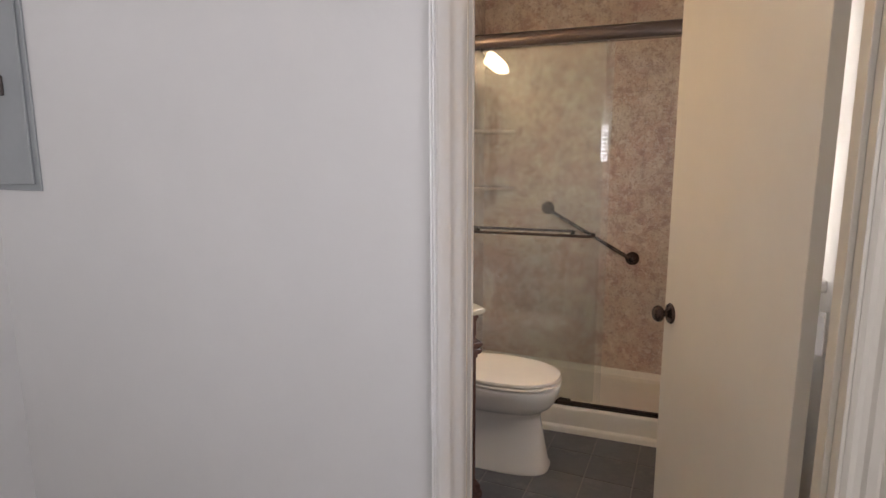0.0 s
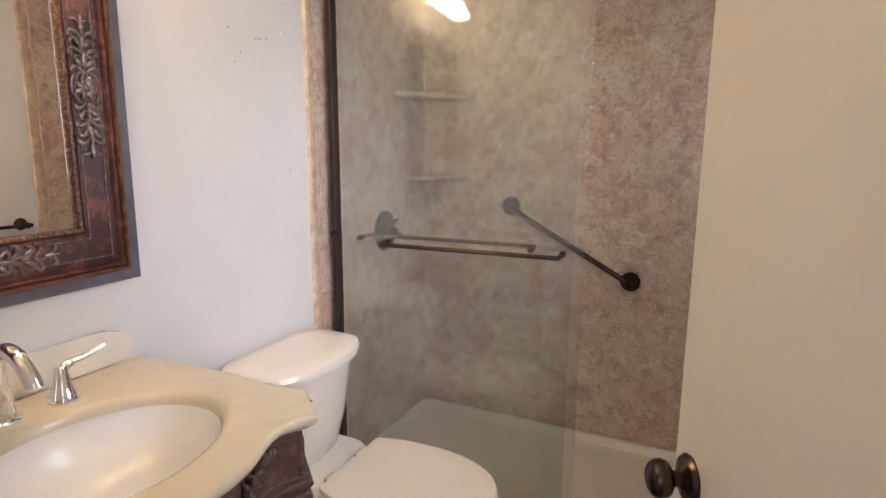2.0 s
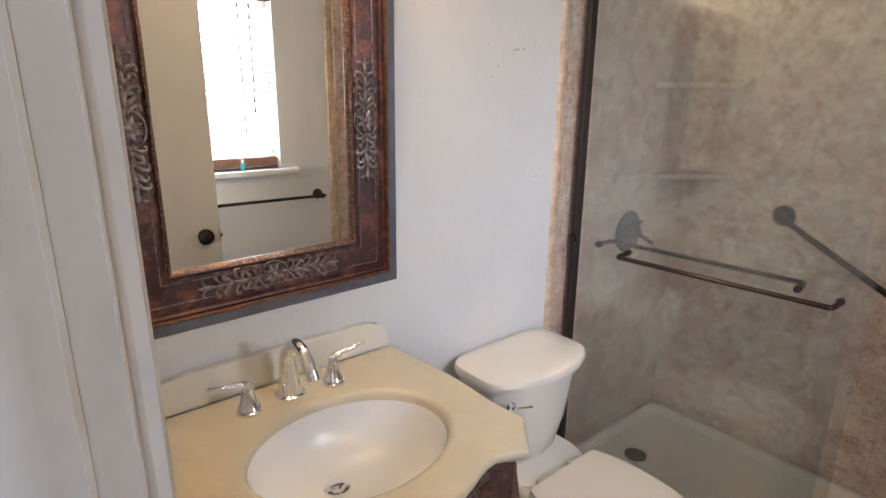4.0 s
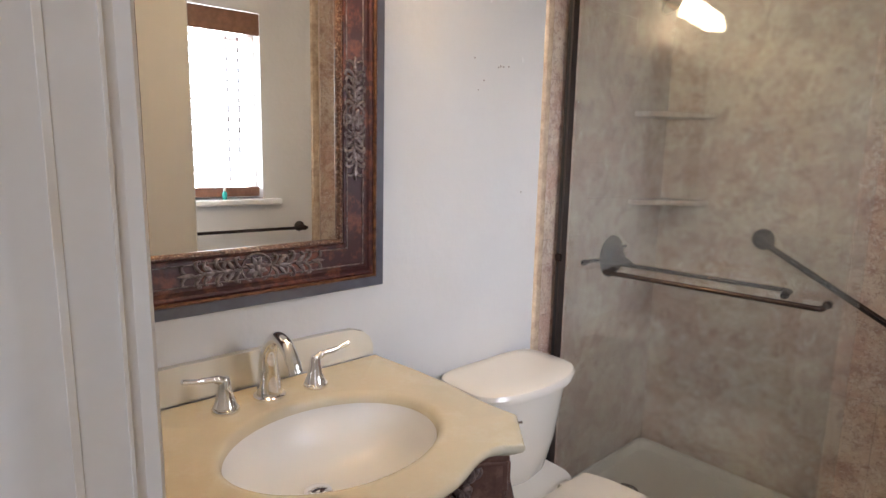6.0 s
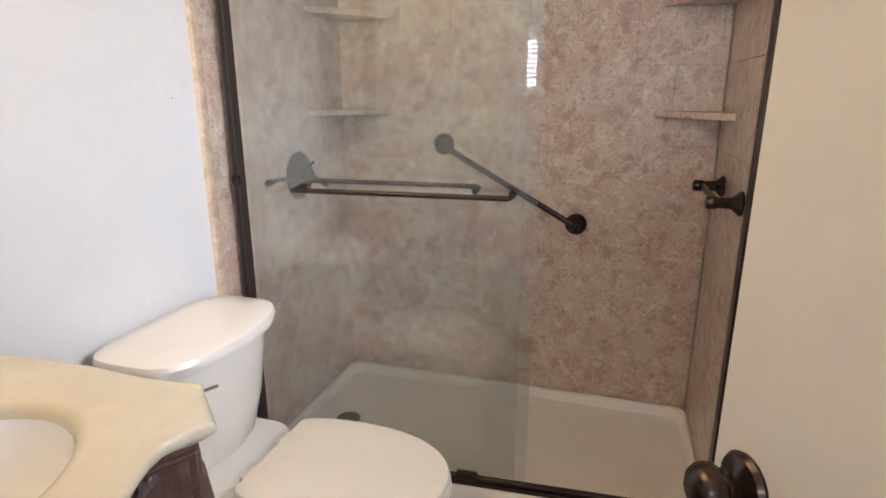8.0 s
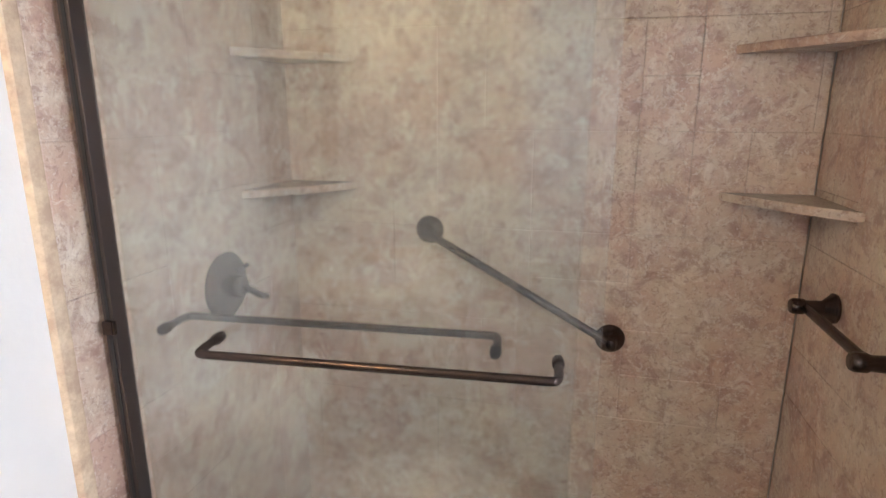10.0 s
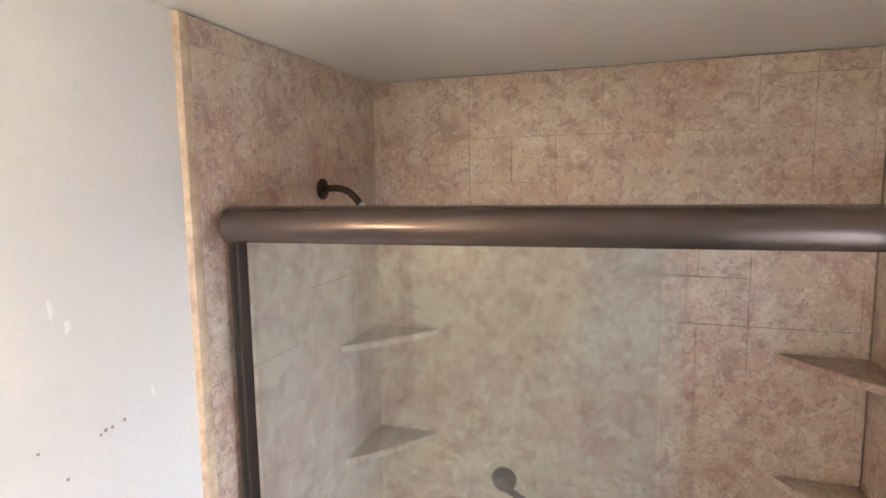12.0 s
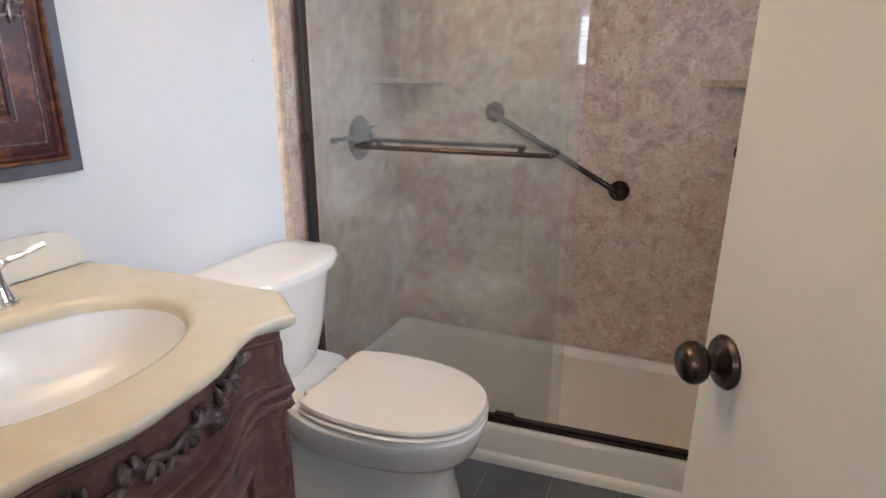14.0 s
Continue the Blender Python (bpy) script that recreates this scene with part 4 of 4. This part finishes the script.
paths = []
for s in (-1, 1):
    path = []
    for k in range(25):
        t = k / 24
        v = s * (0.012 + 0.190 * t)
        path.append(front_point(v, ZA - 0.020 + 0.026 * t + 0.011 * math.sin(t * 8.2 + 0.6), 0.006))
    paths.append((s, path))
carving = carve("carved_scroll", tube, paths[0][1][::-1] + paths[1][1], [0.0034 + 0.0032 * (1 - abs(k - 24.5) / 25) for k in range(50)], 8)
for s, path in paths:
    for i, k in enumerate((2, 6, 10, 14, 18, 22)):
        p, q = path[k], path[min(k + 2, 24)]
        along = q - path[k - 1]
        up = 1 if i % 2 else -1
        carve("leaf", curl_leaf, p, along, (0, 0, up), 0.046, 0.0088, 3.2, 0.006)
        carve("leaf", leaf_blob, p, (0, along.y * 0.6, up * abs(along.y) * 0.9), 0.026, 0.0078, 0.0065)
        carve("leaf", curl_leaf, q, along, (0, 0, -up), 0.034, 0.0078, 2.8, 0.005)
        carve("leaf", leaf_blob, q, (0, along.y, -up * abs(along.y) * 0.5), 0.024, 0.0070, 0.0060)
        carve("leaf", curl_leaf, p, (0, -along.y * 0.5, up * 0.02), (0, 0, up), 0.030, 0.0050, 2.4, 0.004)
    for up in (-1, 1):
        carve("curl", curl_leaf, path[24], (0, s, 0), (0, 0, up), 0.040, 0.0058, 3.2, 0.004)
for s in (-1, 1):
    for up, length in ((1, 0.050), (-1, 0.034)):
        carve("petal", curl_leaf, front_point(0, ZA - 0.022, 0.006), (0, s * 0.5, up), (0, s, 0), length, 0.0070, 2.6, 0.006)

# ---- mirror over the vanity ----
MY0, MY1, MZ0, MZ1 = 1.728, 2.440, 1.047, 1.918
MH, MW = (MZ1 - MZ0), (MY1 - MY0)
mirror = thing("wall_mirror", "framed wall mirror with distressed copper frame and silver scrollwork", "mirror", pose(0.008, (MY0 + MY1) / 2, (MZ0 + MZ1) / 2, 0, 0.45, 0.7))


def frame_ring(inset, x):
    w, h = MW / 2 - inset, MH / 2 - inset
    return [Vector((x, -w, -h)), Vector((x, w, -h)), Vector((x, w, h)), Vector((x, -w, h))]


def frame_part(name, rows, material, label=""):
    bm = bmesh.new()
    loft(bm, [frame_ring(i, x) for i, x in rows], cap=(False, False))
    return part(name, bm, material, mirror, label)


frame_part("outer_frame", [(0.004, 0.0), (0.0, 0.004), (0.0, 0.030), (0.003, 0.034), (0.025, 0.036), (0.027, 0.034), (0.027, 0.0)], M_SLATE, "slate blue-black outer frame")
frame_part("gilt_line", [(0.027, 0.010), (0.027, 0.036), (0.029, 0.0385), (0.032, 0.0385), (0.034, 0.034), (0.034, 0.010)], M_GOLD, "thin copper gilt line")
frame_part("frame_band", [(0.034, 0.008), (0.034, 0.030), (0.040, 0.033), (0.044, 0.031), (0.046, 0.028), (0.052, 0.029), (0.056, 0.031), (0.060, 0.028), (0.118, 0.022), (0.122, 0.024), (0.124, 0.022), (0.124, 0.008)], M_COPPER,
           "distressed copper and black painted band")
for k, i0 in (("inlay_line", 0.0640), ("inlay_line", 0.1085)):
    frame_part(k, [(i0, 0.020), (i0, 0.0305 - 0.13 * (i0 - 0.060)), (i0 + 0.0012, 0.0315 - 0.13 * (i0 - 0.060)), (i0 + 0.0028, 0.0305 - 0.13 * (i0 - 0.060)), (i0 + 0.0028, 0.020)], M_SILVER, "thin silver inlay line")
frame_part("inner_bead", [(0.124, 0.008), (0.124, 0.024), (0.127, 0.028), (0.132, 0.026), (0.136, 0.018), (0.136, 0.008)], M_BEAD, "beaded copper inner edge")
part("mirror_glass", boxes((0.011, 0.014, -MW / 2 + 0.130, MW / 2 - 0.130, -MH / 2 + 0.130, MH / 2 - 0.130)), M_MIRROR, mirror, "clear mirror glass")
part("backing", boxes((0.0, 0.0105, -MW / 2 + 0.03, MW / 2 - 0.03, -MH / 2 + 0.03, MH / 2 - 0.03)), M_SLATE, mirror)


def ornament(m, reach):
    """A strip of scrollwork along the local y axis: flower in the middle, scrolls and leaves running out both ways."""
    f = reach / 0.155
    bm = bmesh.new()
    for s in (-1, 1):
        tube(bm, [Vector((0.001, s * (0.010 + 0.130 * j / 12 * f), 0.004 * math.sin(j * 1.1))) for j in range(13)], 0.0034, 6)
    root = part("scrollwork", bm, M_SILVER, mirror, "raised antique silver scrollwork", smooth=True, m=m)

    def bit(name, make, *args):
        b = bmesh.new()
        make(b, *args)
        part(name, b, M_SILVER, root, smooth=True)
    bit("ring", tube, [Vector((0.0015, 0.036 * math.cos(a), 0.033 * math.sin(a))) for a in [2 * math.pi * j / 24 for j in range(25)]], 0.0026, 6)
    bit("rosette", lathe, [(0.0095, 0), (0.009, 0.005), (0.004, 0.0085), (0, 0.0088)], pose(0, 0, 0, 0, 90, 0), 12)
    for k in range(8):
        a = k * math.pi / 4 + math.pi / 8
        bit("petal", leaf_blob, (0.0, 0, 0), (0, math.cos(a), math.sin(a)), 0.028, 0.0078, 0.0045)
    for s in (-1, 1):
        for q in (-1, 1):
            for c, length, girth, turn in ((0.030, 0.044, 0.0046, 3.5), (0.052, 0.036, 0.0040, -3.2), (0.066, 0.050, 0.0048, 3.7), (0.090, 0.038, 0.0042, 3.3), (0.104, 0.046, 0.0046, 3.6), (0.132, 0.030, 0.0038, 3.0)):
                lift = 0.017 if turn < 0 else 0.003
                bit("scroll", curl_leaf, (0.001, s * c * f, q * lift), (0, s, q * 0.35), (0, 0, q), length, girth, turn, 0.002)
            bit("leaf", leaf_blob, (0.002, s * 0.046 * f, q * 0.004), (0, s * 0.7, q * 0.75), 0.026, 0.0056, 0.0036)
            bit("leaf", leaf_blob, (0.002, s * 0.088 * f, q * 0.004), (0, s * 0.75, q * 0.7), 0.022, 0.0052, 0.0034)
        for c, reach_out in ((0.046, 0.030), (0.082, 0.028), (0.120, 0.034)):
            bit("leaf", leaf_blob, (0.002, s * c * f, 0), (0, s, 0), reach_out, 0.0062, 0.0040)


off = 0.088
ornament(pose(0.0255, 0, -MH / 2 + off), 0.182)
ornament(pose(0.0255, 0, MH / 2 - off), 0.182)
ornament(pose(0.0255, MW / 2 - off, 0, 90, 0, 0), 0.152)
ornament(pose(0.0255, -MW / 2 + off, 0, 90, 0, 0), 0.152)

# vanity light over the mirror
vlight = thing("vanity_light", "three-lamp vanity light with glowing frosted shades", "wall lamp", pose(0.0, 2.15, 2.14))
part("back_plate", boxes((0.001, 0.022, -0.24, 0.24, -0.045, 0.045), bev=0.008), M_BRONZE, vlight, "dark bronze back plate")
for k in (-1, 0, 1):
    bm = bmesh.new()
    tube(bm, smooth_path([(0.02, k * 0.17, 0.0), (0.08, k * 0.17, 0.012), (0.115, k * 0.17, 0.0), (0.12, k * 0.17, -0.018)]), 0.007, 8)
    arm = part("arm", bm, M_BRONZE, vlight, smooth=True)
    bm = bmesh.new()
    lathe(bm, [(0.016, 0.0), (0.028, -0.012), (0.045, -0.05), (0.054, -0.085), (0.050, -0.085), (0.030, -0.03), (0.0, -0.01)], pose(0.12, k * 0.17, -0.015), 24)
    part("shade", bm, M_SHADE, arm, "glowing frosted glass shade", smooth=True)

# ---- small things ----
trail = thing("towel_bar", "dark bronze towel bar below the window", "towel bar", EAST)
bm = bmesh.new()
tube(bm, [(-0.065, 0.83, 0.987), (-0.065, 1.425, 0.987)], 0.008, 12)
part("rod", bm, M_BRONZE, trail, smooth=True)
for y in (0.85, 1.405):
    bm = bmesh.new()
    lathe(bm, [(0.027, 0), (0.027, 0.005), (0.018, 0.012), (0.010, 0.020), (0.010, 0.055), (0.0135, 0.060), (0.0135, 0.072), (0, 0.078)], pose(0, y, 0.987, 0, -90, 0), 20)
    part("post", bm, M_BRONZE, trail, smooth=True)

elec = thing("electrical_panel", "grey enamelled electrical panel door on the hall wall", "electrical panel")
part("panel_box", boxes((-0.763, -0.511, 1.452, 1.46, 1.325, 2.10), bev=0.003), M_GREYMETAL, elec)
part("panel_door", boxes((-0.750, -0.531, 1.444, 1.452, 1.345, 2.08), bev=0.003), M_GREYMETAL, elec)
part("latch", boxes((-0.650, -0.622, 1.437, 1.444, 1.615, 1.675), bev=0.003), M_JAMB, elec, "dark panel latch")

for y, z, r in ((3.038, 1.280, 0.0045), (2.905, 1.674, 0.004), (2.915, 1.678, 0.0055), (2.928, 1.678, 0.005), (2.953, 1.681, 0.005), (2.80, 1.69, 0.004), (2.842, 1.628, 0.0045), (2.818, 1.598, 0.0035)):
    bm = bmesh.new()
    r *= 0.54
    lathe(bm, [(r * 1.25, 0.0), (r * 1.1, 0.0012), (r * 0.7, 0.0018), (r * 0.4, 0.0008), (0, 0.0006)], pose(0.0, y, z, 0, 90, 0), 10)
    tagged(part("wall_anchor", bm, M_HOLE), "small brown anchor hole in the white wall", "wall anchor", "anchor holes")
for y, z, w, h in ((2.62, 1.99, 0.010, 0.016), (2.655, 1.975, 0.005, 0.022), (2.84, 1.90, 0.004, 0.020), (2.865, 1.87, 0.006, 0.014), (3.02, 1.71, 0.004, 0.010)):
    bm = bmesh.new()
    loft(bm, [[Vector((x, y + w * k * math.cos(a) * (1 + 0.3 * math.sin(3 * a + y * 40)), z + h * k * math.sin(a) * (1 + 0.25 * math.cos(2 * a + z * 30)))) for a in [2 * math.pi * j / 16 for j in range(16)]]
              for x, k in ((0.0, 1.0), (0.0008, 0.8), (0.0011, 0.3))])
    tagged(part("plaster_patch", bm, M_SPACKLE, smooth=True), "small smear of plaster filler on the white wall", "plaster patch", "plaster smears")
bottle = thing("bottle", "small teal bottle on the window sill", "bottle", EAST @ pose(-0.015, 1.02, 1.14))
bm = bmesh.new()
lathe(bm, [(0.010, 0), (0.011, 0.004), (0.011, 0.032), (0.006, 0.038), (0.006, 0.042)], Matrix(), 18)
part("bottle_body", bm, M_TEAL, bottle, smooth=True)
bm = bmesh.new()
lathe(bm, [(0.0065, 0.042), (0.0065, 0.054), (0, 0.055)], Matrix(), 14)
part("cap", bm, M_TRIM, bottle, smooth=True)

# ---- floor tiles ----
P = 0.215
for i in range(8):
    for j in range(8):
        x0, y0 = 0.935 - 4 * P + (i - 0.5 + 0.5) * P, 3.05 - 6 * P + j * P
        x1, y1 = min(x0 + P, 1.64), min(y0 + P, 3.30)
        x0, y0 = max(x0, 0.004), max(y0, 1.63)
        if x1 - x0 < 0.02 or y1 - y0 < 0.02:
            continue
        bm = bmesh.new()
        g, e = 0.0022, 0.0025
        loft(bm, [[(x0 + g, y0 + g, ZF - 0.0042), (x1 - g, y0 + g, ZF - 0.0042), (x1 - g, y1 - g, ZF - 0.0042), (x0 + g, y1 - g, ZF - 0.0042)], [(x0 + g, y0 + g, ZF - 0.0012), (x1 - g, y0 + g, ZF - 0.0012), (x1 - g, y1 - g, ZF - 0.0012), (x0 + g, y1 - g, ZF - 0.0012)],
                  [(x0 + g + e, y0 + g + e, ZF), (x1 - g - e, y0 + g + e, ZF), (x1 - g - e, y1 - g - e, ZF), (x0 + g + e, y1 - g - e, ZF)]], cap=(False, True))
        part("tile", bm, M_TILE, bath_floor)
